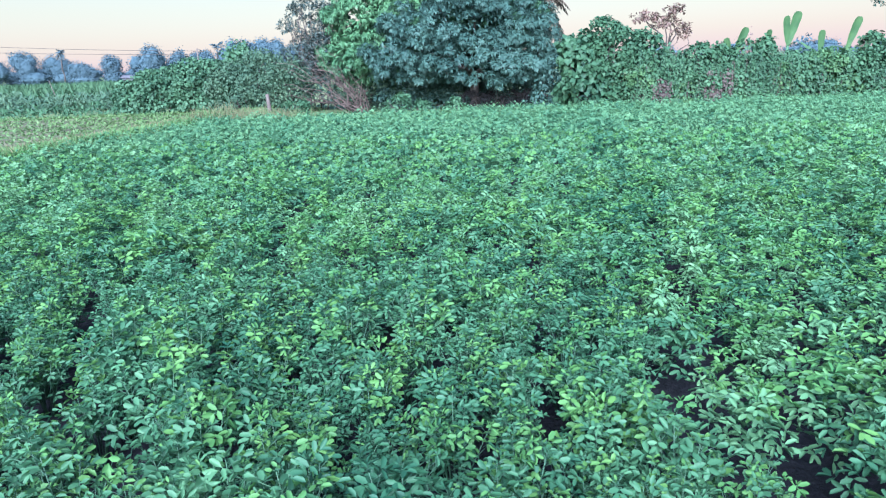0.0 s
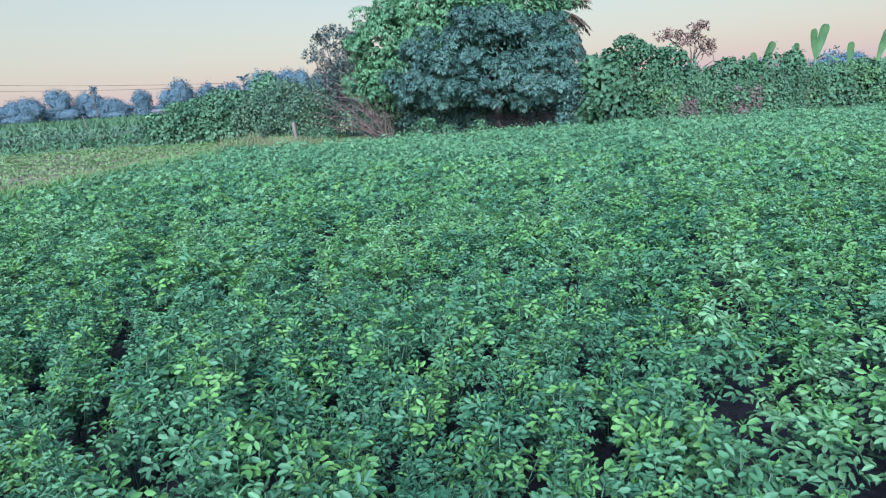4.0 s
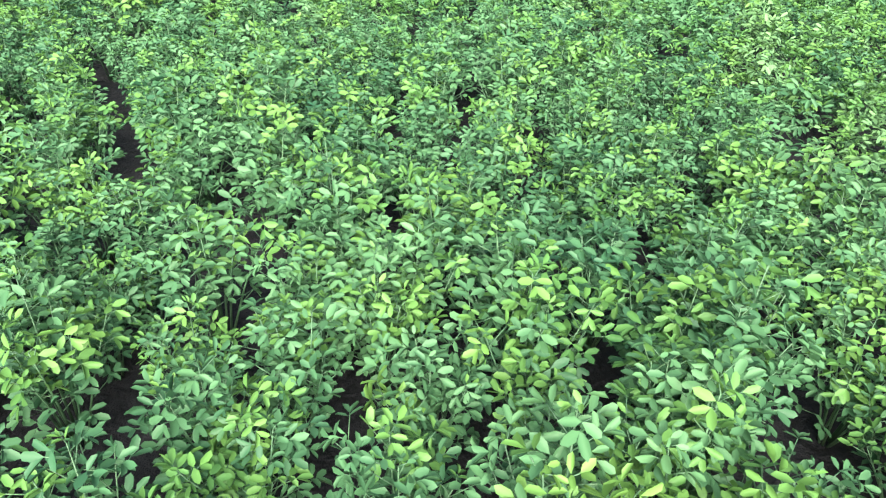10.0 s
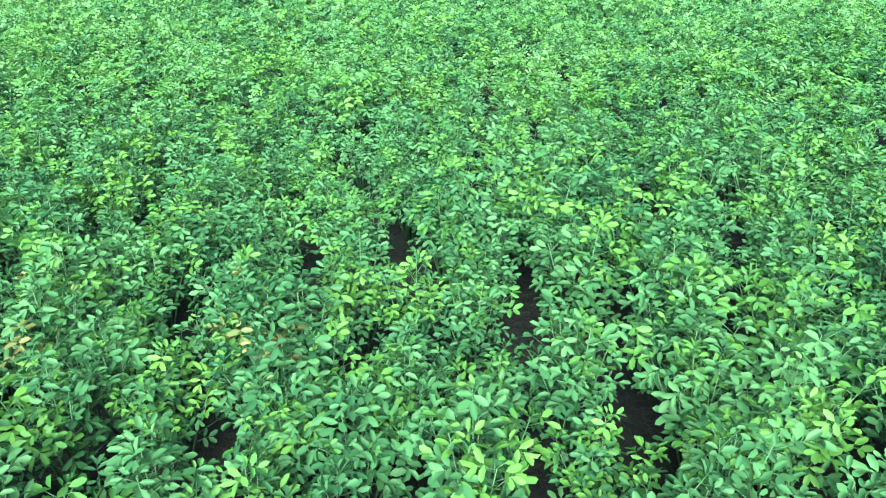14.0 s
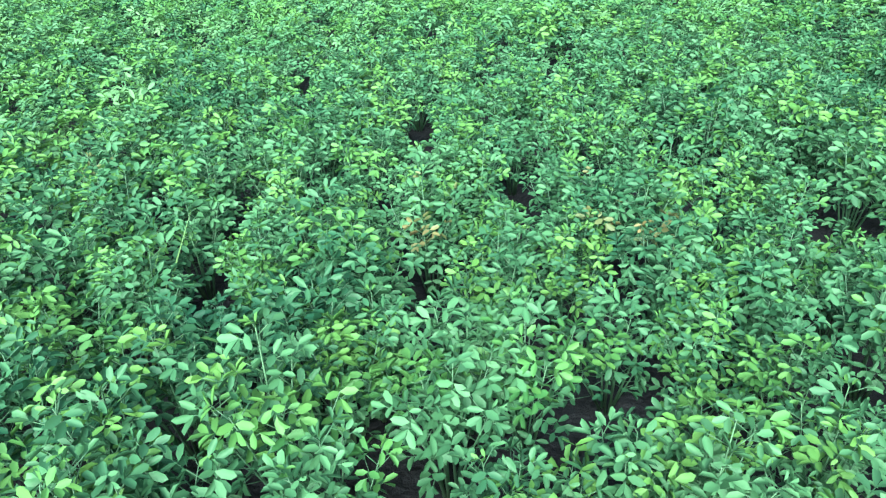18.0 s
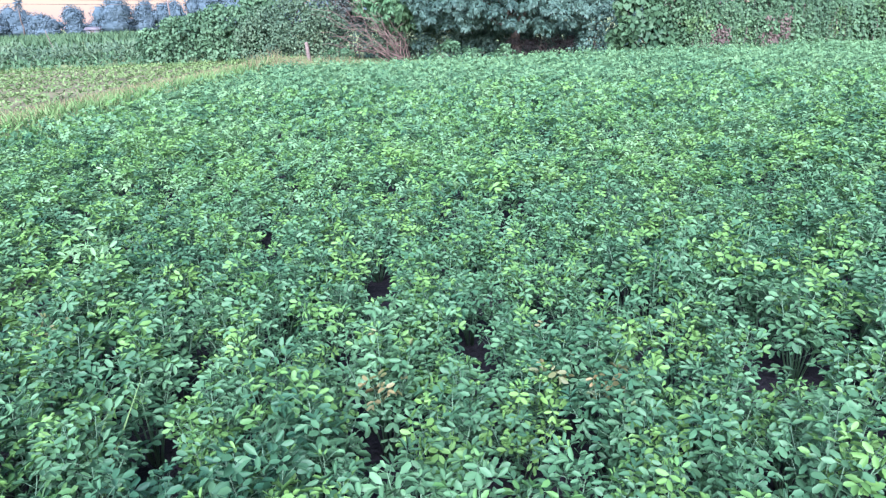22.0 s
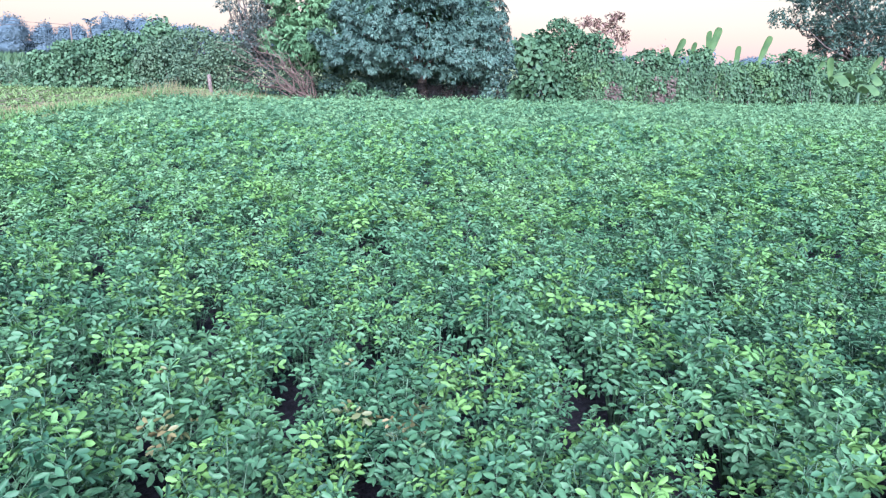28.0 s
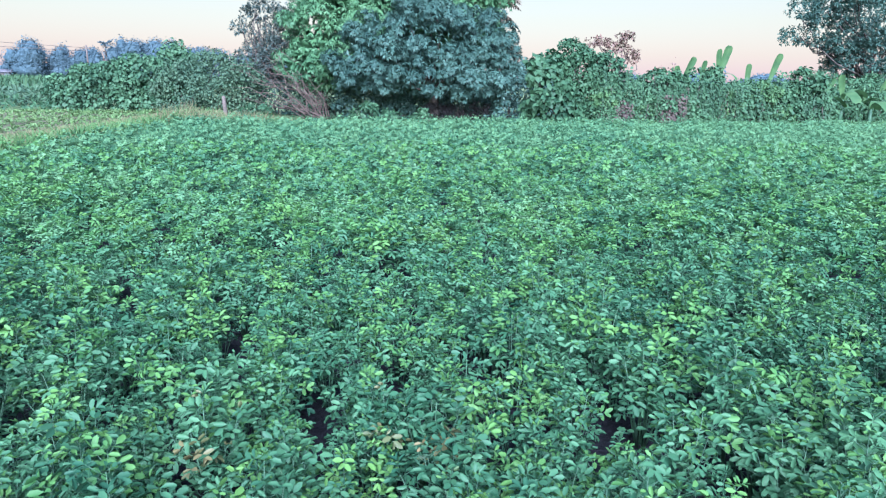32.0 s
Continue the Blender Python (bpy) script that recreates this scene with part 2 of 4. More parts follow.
def tube(points, radii, sides=6):
    """A tapered limb along the points."""
    p = np.asarray(points, float)
    d = unit(np.gradient(p, axis=0))
    ref = np.where(np.abs(d[:, 2:]) > 0.9, np.array([[1.0, 0, 0]]), np.array([[0, 0, 1.0]]))
    a = unit(np.cross(d, ref))
    b = np.cross(d, a)
    ang = np.linspace(0, 2 * np.pi, sides, endpoint=False)
    r = np.broadcast_to(radii, len(p))[:, None, None]
    v = (p[:, None] + r * (np.cos(ang)[None, :, None] * a[:, None] + np.sin(ang)[None, :, None] * b[:, None])).reshape(-1, 3)
    t = []
    for i in range(len(p) - 1):
        for k in range(sides):
            q, s = i * sides + k, i * sides + (k + 1) % sides
            t += [(q, s, s + sides), (q, s + sides, q + sides)]
    top = (len(p) - 1) * sides
    for k in range(1, sides - 1):
        t += [(top, top + k, top + k + 1), (0, k + 1, k)]
    return v, np.array(t)


def wander(rng, start, end, n=5, off=0.12, sag=0.0):
    s = np.linspace(0, 1, n)[:, None]
    p = np.asarray(start, float) * (1 - s) + np.asarray(end, float) * s
    span = np.linalg.norm(np.asarray(end, float) - np.asarray(start, float))
    p[1:-1] += rng.normal(0, off * span, (n - 2, 3))
    p[:, 2] += sag * np.sin(np.pi * s[:, 0])
    return p


# a fixed field of bumps for crown outlines
BUMP = np.random.RandomState(5).normal(0, 1, (9, 3))


def lumps(d, f=2.3, seed=0):
    k = np.roll(BUMP, seed, axis=0)
    out = np.zeros(len(d))
    for i, b in enumerate(k):
        out += np.sin(d @ (b * f) + i * 1.7 + seed)
    return out / len(k) * 1.6


def shell(rng, n, blobs, low=-0.5, depth=0.35, rough=0.22, seed=0):
    """Places on and under the lumpy skins of the given ellipsoids (centre and half axes), with the outward way."""
    blobs = np.asarray(blobs, float)
    area = (blobs[:, 3] * blobs[:, 4] + blobs[:, 3] * blobs[:, 5] + blobs[:, 4] * blobs[:, 5])
    which = rng.choice(len(blobs), n, p=area / area.sum())
    d = unit(rng.normal(0, 1, (n, 3)))
    d[:, 2] = np.where(d[:, 2] < low, low + rng.rand(n) * (1 - low), d[:, 2])
    d = unit(d)
    r = (1 + rough * lumps(d + which[:, None] * 0.7, 2.6, seed)) * (1 - depth * rng.rand(n) ** 1.8)
    b = blobs[which]
    p = b[:, :3] + d * b[:, 3:] * r[:, None]
    out = unit(d / b[:, 3:])
    keep = p[:, 2] > 0.05
    return p[keep], out[keep]


def whorls(rng, at, out, count, length, width, shape=DROOP, droop=0.5):
    """A tuft of leaves at each place, spread round its outward way and hanging."""
    n = len(at)
    at, out = np.repeat(at, count, axis=0), np.repeat(out, count, axis=0)
    along = unit(out * 0.55 + rng.normal(0, 0.62, (n * count, 3)) + np.array([0, 0, -droop]))
    up = unit(out * 0.5 + np.array([0, 0, 0.9]) + rng.normal(0, 0.25, (n * count, 3)))
    size = rng.uniform(0.75, 1.2, n * count)
    return leaves(shape, at, along, up, length * size, width * size)


def cover(rng, at, out, length, width, shape=HEART, droop=0.7, facing=1.0):
    """Single leaves that face outwards and hang, as on a vine."""
    n = len(at)
    along = unit(rng.normal(0, 0.45, (n, 3)) + np.array([0, 0, -droop]) + out * 0.25)
    up = unit(out * facing + np.array([0, 0, 0.45]) + rng.normal(0, 0.35, (n, 3)))
    size = rng.uniform(0.6, 1.25, n)
    return leaves(shape, at, along, up, length * size, width * size)


# ---- ground ----
SKEW = math.tan(radians(7.0))          # rows and left edge run 7 degrees to the right of +y
LEFT, BANK, FAR = -8.8, -10.9, 18.7    # edges of the crop, of the grass bank, and the crop's far end


def sheared(u, v):
    return u + SKEW * v, v


def ground_height(u, v):
    """The seedling field lies a foot higher than the crop, behind a steep grassy bank."""
    if not -42 < u < LEFT + 0.25 or not -10 < v < 26:
        return 0.0
    end = min(1.0, (26 - v) / 1.5) * min(1.0, (u + 42) / 3) * min(1.0, (v + 10) / 2)
    rise = min(1.0, (LEFT + 0.25 - u) / 0.5)
    return end * (0.30 * rise * rise * (3 - 2 * rise) - 0.12 * min(1.0, max(0.0, (LEFT - 0.8 - u) / 1.2)))


def make_ground():
    us = sorted({-3000, -600, -200, -80, -40, 40, 80, 200, 600, 3000, *np.arange(-40, 40.1, 1.0).tolist(), BANK, BANK + 0.6, LEFT - 0.8, LEFT - 0.45, LEFT - 0.25, LEFT - 0.1, LEFT, LEFT + 0.12, LEFT + 0.25})
    vs = sorted({-3000, -600, -100, -30, *np.arange(-10, 40.1, 1.0).tolist(), 24.5, 25.5, FAR, 60, 100, 200, 600, 3000})
    bm = bmesh.new()
    grid = [[bm.verts.new((*sheared(u, v), ground_height(u, v))) for u in us] for v in vs]
    for j in range(len(vs) - 1):
        for i in range(len(us) - 1):
            f = bm.faces.new((grid[j][i], grid[j][i + 1], grid[j + 1][i + 1], grid[j + 1][i]))
            u, v = (us[i] + us[i + 1]) / 2, (vs[j] + vs[j + 1]) / 2
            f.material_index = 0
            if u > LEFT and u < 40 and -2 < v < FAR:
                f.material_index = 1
            elif u < BANK and u > -40 and -10 < v < 25.5:
                f.material_index = 2
    me = bpy.data.meshes.new("ground")
    bm.to_mesh(me)
    for m in (TURF, SHADE_SOIL, DRY_SOIL):
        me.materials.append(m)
    tagged(new("ground", me), "flat farmland of dark shade-toned soil, dry furrows and turf", "ground", kind="structure")


make_ground()


# ---- the crop ----
def crop_plant(seed, detail):
    """Leaves, young leaves and stems of one bushy plant with four-part leaves, about 0.45 m high. detail: 2 near, 1 further off, 0 and -1 far, -2 at the flanks."""
    rng = np.random.RandomState(seed)
    shoots, nodes, grow = {2: (10, 12, 1.0), 1: (9, 8, 1.1), 0: (9, 5, 1.18), -1: (8, 4, 1.25), -2: (6, 4, 1.5)}[detail]
    lively = rng.permutation(shoots)[:(2, 1, 5, 2, 7, 3)[seed % 6]]
    tilt = 0.42 if detail > 0 else 0.62
    at, along, up, size, young, age, stems = [], [], [], [], [], [], []
    for k in range(shoots):
        a = k * 2.4 + rng.uniform(-0.35, 0.35)
        r = 0.02 if k == 0 else rng.uniform(0.05, 0.15)
        h = 0.46 - (1.0 if detail == 2 else 0.75) * r + rng.uniform(-0.08, 0.03)
        out = np.array([math.cos(a), math.sin(a), 0.0])
        line = np.array([out * 0.015, out * r * 0.5 + (0, 0, h * 0.5), out * r + (0, 0, h)])
        stems.append(tube(line, [0.0040, 0.0028, 0.0012], 4))
        for j in range(nodes):
            s = 0.34 + 0.66 * (j / (nodes - 1)) ** 0.65
            last = j == nodes - 1
            node = np.array([np.interp(s, (0, 0.5, 1), line[:, i]) for i in range(3)])
            b = a + j * 2.4 + rng.uniform(-0.5, 0.5)
            way = unit(np.array([math.cos(b), math.sin(b), 0.15 + 0.75 * s + rng.uniform(-0.2, 0.3)]))
            end = node + way * (rng.uniform(0.008, 0.02) if last else rng.uniform(0.038, 0.085) * (1.3 - 0.6 * s))
            stems.append(tube(np.array([node, end]), [0.0015, 0.0011], 3))
            face = unit(np.array([tilt * math.cos(b), tilt * math.sin(b), 1.0]) + rng.normal(0, 0.36, 3))
            side = unit(np.cross(face, (math.cos(b), math.sin(b), 0.0)))
            flat = np.cross(side, face)
            fold = rng.uniform(0.7, 1.7) if last else rng.uniform(0.3, 1.3) if s > 0.8 and detail > 0 else rng.uniform(0.0, 0.9 if detail == 2 else 0.45)
            big = (0.62 if last else rng.uniform(0.8, 1.12)) * grow
            is_young = (k in lively and s > (0.66 if detail > 0 else 0.8)) or (last and rng.rand() < (0.3 if detail > 0 else 0.1))
            tone = rng.rand()
            for f, s1, back in ((0.85, 0.50, 0.0), (0.85, -0.50, 0.0), (0.25, 0.95, -0.013), (0.25, -0.95, -0.013)):
                at.append(end + flat * back)
                along.append(flat * f + side * s1 + face * (0.45 * fold - 0.08) + rng.normal(0, 0.09, 3))
                up.append(face - side * (math.copysign(fold, s1)) + rng.normal(0, 0.12, 3))
                size.append(big * rng.uniform(0.9, 1.1))
                young.append(is_young)
                age.append(tone)
    at, along, up, size, young, age = map(np.array, (at, along, up, size, young, age))
    length, width = (0.036 if detail == 2 else 0.040) * size, (0.0185 if detail > 0 else 0.025) * size
    cupped = rng.rand(len(size)) < 0.6
    shapes = ((OVAL, cupped), (FOLDED, ~cupped)) if detail > 0 else ((SIMPLE, size > 0),)

    def some(pick):
        bits = [leaves(shape, at[pick & q], along[pick & q], up[pick & q], length[pick & q], width[pick & q]) for shape, q in shapes]
        return (*merged(bits), np.concatenate([np.repeat(age[pick & q], len(shape[0])) for shape, q in shapes]))
    return some(~young), some(young), merged(stems)


# bare spots between the plants: place and reach
BARE = [(-0.93, 2.14, 0.17), (-0.08, 2.37, 0.16), (-2.20, 4.87, 0.10), (-1.92, 2.40, 0.11), (-2.56, 2.16, 0.11), (-0.80, 3.28, 0.12), (-1.49, 2.60, 0.11),
        (-0.24, 2.43, 0.11), (0.19, 2.05, 0.12), (-1.29, 2.57, 0.13), (-0.72, 2.87, 0.12), (-0.93, 2.83, 0.10), (-1.04, 1.72, 0.12),
        (-1.46, 1.68, 0.11), (-2.14, 2.09, 0.12), (-3.17, 1.74, 0.12), (-3.47, 1.49, 0.12), (-1.30, 1.51, 0.10), (-2.68, 1.63, 0.10)]
ROW, STEP = 0.28, 0.26


def crop_places():
    rng = np.random.RandomState(11)
    rows = []
    for i, u in enumerate(np.arange(LEFT + 0.55, 26, ROW)):
        for v in np.arange(0.35 + 0.5 * STEP * (i % 2), FAR - 0.1, STEP):
            uu, vv = u + rng.normal(0, 0.055), v + rng.uniform(-0.08, 0.08)
            x, y = sheared(uu, vv)
            s = rng.uniform(0.84, 1.18) * (1 + 0.10 * math.sin(x * 1.9 + 1.3 * math.sin(y * 1.1)) * math.sin(y * 1.6))
            turn = rng.uniform(0, 6.283)
            lost = rng.rand() < 0.003
            if lost or any((x - a) ** 2 + (y - b) ** 2 < 0.12 * r * r for a, b, r in BARE):
                continue
            if x > max(10.0, 1.0 + 0.86 * y):
                continue
            rows.append((x, y, s, turn))
    return np.array(rows)


def many(template, places):
    """The template set at every place, turned and scaled."""
    tv, tt, age = template
    c, s = np.cos(places[:, 3]), np.sin(places[:, 3])
    k = places[:, 2]
    v = np.empty((len(places), len(tv), 3), np.float32)
    v[:, :, 0] = places[:, :1] + k[:, None] * (c[:, None] * tv[None, :, 0] - s[:, None] * tv[None, :, 1])
    v[:, :, 1] = places[:, 1:2] + k[:, None] * (s[:, None] * tv[None, :, 0] + c[:, None] * tv[None, :, 1])
    v[:, :, 2] = k[:, None] * tv[None, :, 2]
    t = tt[None] + (np.arange(len(places)) * len(tv))[:, None, None]
    return v.reshape(-1, 3), t.reshape(-1, 3), np.tile(age, len(places))


def crop_mesh(name, pieces, mat):
    v, t = merged([p[:2] for p in pieces])
    return mesh_of(name, v, t, mat, age=np.concatenate([p[2] for p in pieces]))


def make_crop():
    places = crop_places()
    near = (places[:, 0] > -4.1) & (places[:, 0] < 1.2) & (places[:, 1] < 4.4) & (places[:, 1] > 0.7)
    first = []
    for k in range(6):
        grown, fresh, stems = crop_plant(100 + k, 2)
        ob = new("crop_plant", mesh_of("crop_stems", *stems, STEM))
        tagged(ob, "leafy green crop plant with four-part oval leaves in dark soil", "crop plant", "plants of the crop rows")
        tagged(part("foliage", crop_mesh("crop_foliage", [grown], CROP), ob), kind="stuff")
        tagged(part("young_foliage", crop_mesh("crop_tips", [fresh], YOUNG), ob, "bright yellow-green young leaves"), kind="stuff")
        first.append(ob)
    used = set()
    for i, (x, y, s, turn) in enumerate(places[near]):
        ob = first[i % 6]
        m = Matrix.LocRotScale((x, y, 0), Euler((0, 0, turn)), None)
        if i % 6 in used:
            ob = copy_thing(ob, m)
        used.add(i % 6)
        ob.matrix_basis = m @ Matrix.Diagonal((s, s, s, 1))
    # ailing plants with rusty or yellowed tips
    for k, (x, y, s) in enumerate(((-1.88, 1.79, 1.12), (-3.96, 2.56, 1.1), (-2.63, 2.06, 1.08), (-2.03, 2.16, 1.05))):
        grown, fresh, stems = crop_plant(139 + 6 * k, 2)
        ob = new("ailing_crop_plant", mesh_of("crop_stems", *stems, STEM))
        tagged(ob, "crop plant with rusty orange withering shoot tips", "crop plant")
        tagged(part("foliage", crop_mesh("crop_foliage", [grown], CROP), ob), kind="stuff")
        tagged(part("young_foliage", crop_mesh("crop_tips", [fresh], RUSTY), ob, "rusty orange withering young leaves"), kind="stuff")
        ob.matrix_basis = Matrix.LocRotScale((x, y, 0), Euler((0, 0, k)), (s, s, s))
    rest = places[~near]
    yellow = rest[:, 0] + np.random.RandomState(12).normal(0, 1.7, len(rest)) + 0.9 * np.sin(rest[:, 1] * 0.9) + 0.6 * np.sin(rest[:, 0] * 2.1) > 4.2 + 0.25 * np.abs(rest[:, 1] - 11)
    # beyond the near plants, random pale ones lift the farther field's brightness
    yellow |= np.random.RandomState(13).rand(len(rest)) < 0.42
    flank = (rest[:, 0] > np.maximum(0.8 + 0.68 * rest[:, 1], 0.98 * rest[:, 1] - 1.6)) | (rest[:, 0] < -3.2 - 0.84 * rest[:, 1])
    level = np.where(flank, -2, np.where(rest[:, 1] > 11.5, -1, np.where(rest[:, 1] > 7.4, 0, 1)))
    grown_all, pale_all, fresh_all = [], [], []
    for k in range(6):
        for detail in (1, 0, -1, -2):
            grown, fresh, stems = crop_plant(100 + k, detail)
            for pale in (False, True):
                mine = rest[(level == detail) & (yellow == pale)][k::6]
                (pale_all if pale else grown_all).append(many(grown, mine))
                (fresh_all if detail >= 0 else pale_all).append(many(fresh, mine))
    tagged(new("crop_rows", crop_mesh("crop_rows", grown_all, CROP)), "dense rows of leafy green crop across the field", "crop", kind="stuff")
    tagged(new("pale_crop_rows", crop_mesh("pale_crop_rows", pale_all, PALE_CROP)), "yellower stretch of the crop, and pale plants that brighten the farther rows", "crop", kind="stuff")
    tagged(new("crop_row_tips", crop_mesh("crop_row_tips", fresh_all, YOUNG)), "bright yellow-green young leaves of the crop rows", "crop", kind="stuff")


make_crop()


# ---- trees and bushes ----
def tree(name, base, crown_bits, limbs, label, category, crown_material, bark=BARK, group=""):
    """crown_bits and limbs: geometry in world places; the thing stands at base."""
    root = new(name, None)
    root.location = base
    tagged(root, label, category, group)
    off = np.asarray(base, float)
    v, t = merged(limbs[:1])
    part("trunk", mesh_of("trunk", v - off, t, bark), root)
    for v, t in limbs[1:]:
        part("limb", mesh_of("limb", v - off, t, bark), root)
    v, t = merged(crown_bits)
    tagged(part("crown", mesh_of("crown", v - off, t, crown_material), root), kind="stuff")
    return root


def limbs_to(rng, base, height, blobs, radius, count=3):
    """A trunk and limbs that reach into each part of the crown."""
    top = np.asarray(base, float) + (0, 0, height)
    out = [tube(wander(rng, base, top, 5, 0.05), np.linspace(radius, radius * 0.7, 5), 8)]
    for b in blobs:
        for _ in range(count):
            end = np.asarray(b[:3]) + rng.uniform(-0.6, 0.6, 3) * np.asarray(b[3:])
            out.append(tube(wander(rng, top - (0, 0, rng.uniform(0, 0.4) * height), end, 5, 0.07), np.linspace(radius * 0.45, radius * 0.08, 5), 5))
    return out


def boughs(rng, blobs, count, radius, low=-0.6, seed=0):
    """Small rounded masses all over the skins of the given ellipsoids: the leafy branch ends of a crown."""
    at, _ = shell(rng, count, blobs, low, 0.22, 0.10, seed)
    size = radius * rng.uniform(0.65, 1.3, (len(at), 1)) * np.array([[1.0, 0.9, 0.8]])
    return np.concatenate([at, size], 1)


def outside(at, out, blobs, share=0.74):
    """Leaves out what lies deep within the ellipsoids."""
    keep = np.ones(len(at), bool)
    for b in np.asarray(blobs, float):
        keep &= (((at - b[:3]) / (share * b[3:])) ** 2).sum(1) > 1
    return at[keep], out[keep]


def rosettes(rng, at, out, count, length, width, droop, shape=DROOP):
    """At each place long leaves that spread round an upturned shoot end and hang over."""
    n = len(at)
    axis = unit(out * 0.8 + (0, 0, 0.55) + rng.normal(0, 0.25, (n, 3)))
    a = unit(np.cross(axis, rng.normal(0, 1, (n, 3))))
    b = np.cross(axis, a)
    turn = (np.arange(count) * 2.4)[None, :, None] + rng.uniform(0, 6.28, (n, 1, 1))
    ring = a[:, None] * np.cos(turn) + b[:, None] * np.sin(turn)
    along = ring + axis[:, None] * rng.uniform(0.0, 0.7, (n, count, 1)) - np.array([0, 0, 1.0]) * droop * rng.uniform(0.5, 1.4, (n, count, 1))
    up = axis[:, None] + np.array([0, 0, 0.6]) + ring * 0.15 + rng.normal(0, 0.12, (n, count, 3))
    size = rng.uniform(0.7, 1.15, n * count)
    return leaves(shape, np.repeat(at, count, axis=0), along.reshape(-1, 3), up.reshape(-1, 3), length * size, width * size)


def mango_tree():
    rng = np.random.RandomState(21)
    base = (0.2, 27.2, 0)
    blobs = [(-2.15, 26.0, 2.9, 1.85, 2.0, 2.0), (-2.7, 25.7, 1.95, 1.35, 1.5, 1.15), (0.0, 26.8, 4.3, 2.9, 2.8, 2.1), (2.3, 26.6, 4.3, 1.9, 2.4, 2.0), (0.2, 26.6, 3.0, 3.5, 2.4, 2.3)]
    ends = boughs(rng, blobs, 420, 0.42, -0.7, 1)
    at, out = outside(*shell(rng, 11000, ends, -0.5, 0.3, 0.15, 1), blobs, 0.80)
    inner, inward = shell(rng, 4200, [(*b[:3], *(0.8 * k for k in b[3:])) for b in blobs], -0.9, 0.1, 0.08, 1)
    crown = [rosettes(rng, at, out, 8, 0.19, 0.048, 0.8), whorls(rng, inner, inward, 5, 0.28, 0.12, SIMPLE, 0.6)]
    tree("mango_tree", base, crown, limbs_to(rng, base, 1.6, blobs, 0.32), "large domed mango tree with hanging glossy green leaves", "tree", MANGO)


def dark_tree():
    rng = np.random.RandomState(22)
    base = (1.3, 24.8, 0)
    blobs = [(-0.6, 24.3, 2.5, 1.35, 1.5, 1.15), (1.0, 24.3, 2.7, 2.1, 1.9, 1.45), (-0.9, 24.1, 1.9, 1.55, 1.5, 0.95), (2.75, 24.3, 2.5, 1.15, 1.5, 1.45), (0.9, 23.7, 1.65, 1.9, 1.5, 1.0), (2.6, 23.8, 1.6, 1.3, 1.3, 0.95), (0.6, 24.4, 3.2, 1.2, 1.3, 1.0)]
    ends = boughs(rng, blobs, 420, 0.30, -0.75, 4)
    at, out = outside(*shell(rng, 9500, ends, -0.5, 0.3, 0.15, 4), blobs, 0.78)
    inner, inward = shell(rng, 2400, [(*b[:3], *(0.75 * k for k in b[3:])) for b in blobs], -0.7, 0.1, 0.08, 4)
    crown = [rosettes(rng, at, out, 9, 0.165, 0.040, 0.55), whorls(rng, inner, inward, 5, 0.2, 0.08, SIMPLE, 0.4)]
    tree("dark_tree", base, crown, limbs_to(rng, base, 1.2, blobs, 0.2), "dense dark bluish-green tree with rosettes of narrow leaves", "tree", DUSKY)


def airy_tree():
    rng = np.random.RandomState(23)
    base = (-5.0, 26.8, 0)
    blobs = [(-4.9, 26.8, 1.9, 1.3, 1.0, 1.1), (-4.5, 26.9, 2.8, 0.9, 0.8, 0.8), (-3.9, 27.0, 2.4, 0.9, 0.9, 1.3), (-5.2, 26.6, 3.7, 0.5, 0.45, 0.25), (-5.6, 26.7, 3.2, 0.4, 0.5, 0.25), (-4.8, 26.7, 4.0, 0.55, 0.4, 0.22), (-4.2, 26.8, 3.7, 0.5, 0.5, 0.5)]
    at, out = shell(rng, 1550, blobs, -0.9, 0.85, 0.35, 2)
    crown = [whorls(rng, at, out, 6, 0.13, 0.045, SIMPLE, 0.1)]
    tree("airy_tree", base, crown, limbs_to(rng, base, 1.2, blobs, 0.09, 4), "thin grey-green tree with open twiggy branches", "tree", GREY_LEAF)


def bush(name, blobs, seed, count, length, width, mat, label, shape=HEART, low=-0.85, category="bush", rough=0.18, facing=1.0, depth=0.3):
    rng = np.random.RandomState(seed)
    knobs = boughs(rng, blobs, max(12, count // 60), 0.30 * min(1.0, float(np.mean(np.asarray(blobs)[:, 3:]))), low, seed % 7)
    skin, skin_out = shell(rng, count * 2 // 5, blobs, low, depth, rough, seed % 7)
    tips, tips_out = outside(*shell(rng, count, knobs, -0.6, 0.3, 0.15, seed % 7), blobs, 0.8)
    at, out = np.concatenate([skin, tips]), np.concatenate([skin_out, tips_out])
    root_at = (blobs[0][0], blobs[0][1], 0)
    root = new(name, None)
    root.location = root_at
    tagged(root, label, category)
    v, t = cover(rng, at, out, length, width, shape, 0.6, facing)
    tagged(part("foliage", mesh_of("foliage", v - np.array(root_at), t, mat), root), kind="stuff")
    stems = []
    for b in blobs:
        for _ in range(6):
            s = (b[0] + rng.uniform(-0.5, 0.5) * b[3], b[1] + rng.uniform(-0.4, 0.4) * b[4], 0)
            e = np.asarray(b[:3]) + rng.uniform(-0.7, 0.7, 3) * np.asarray(b[3:])
            e[2] = max(e[2], 0.2)
            stems.append(tube(wander(rng, s, e, 4, 0.08), np.linspace(0.03, 0.008, 4), 4))
    v, t = merged(stems)
    tagged(part("stems", mesh_of("stems", v - np.array(root_at), t, BARK), root), kind="stuff")
    return root


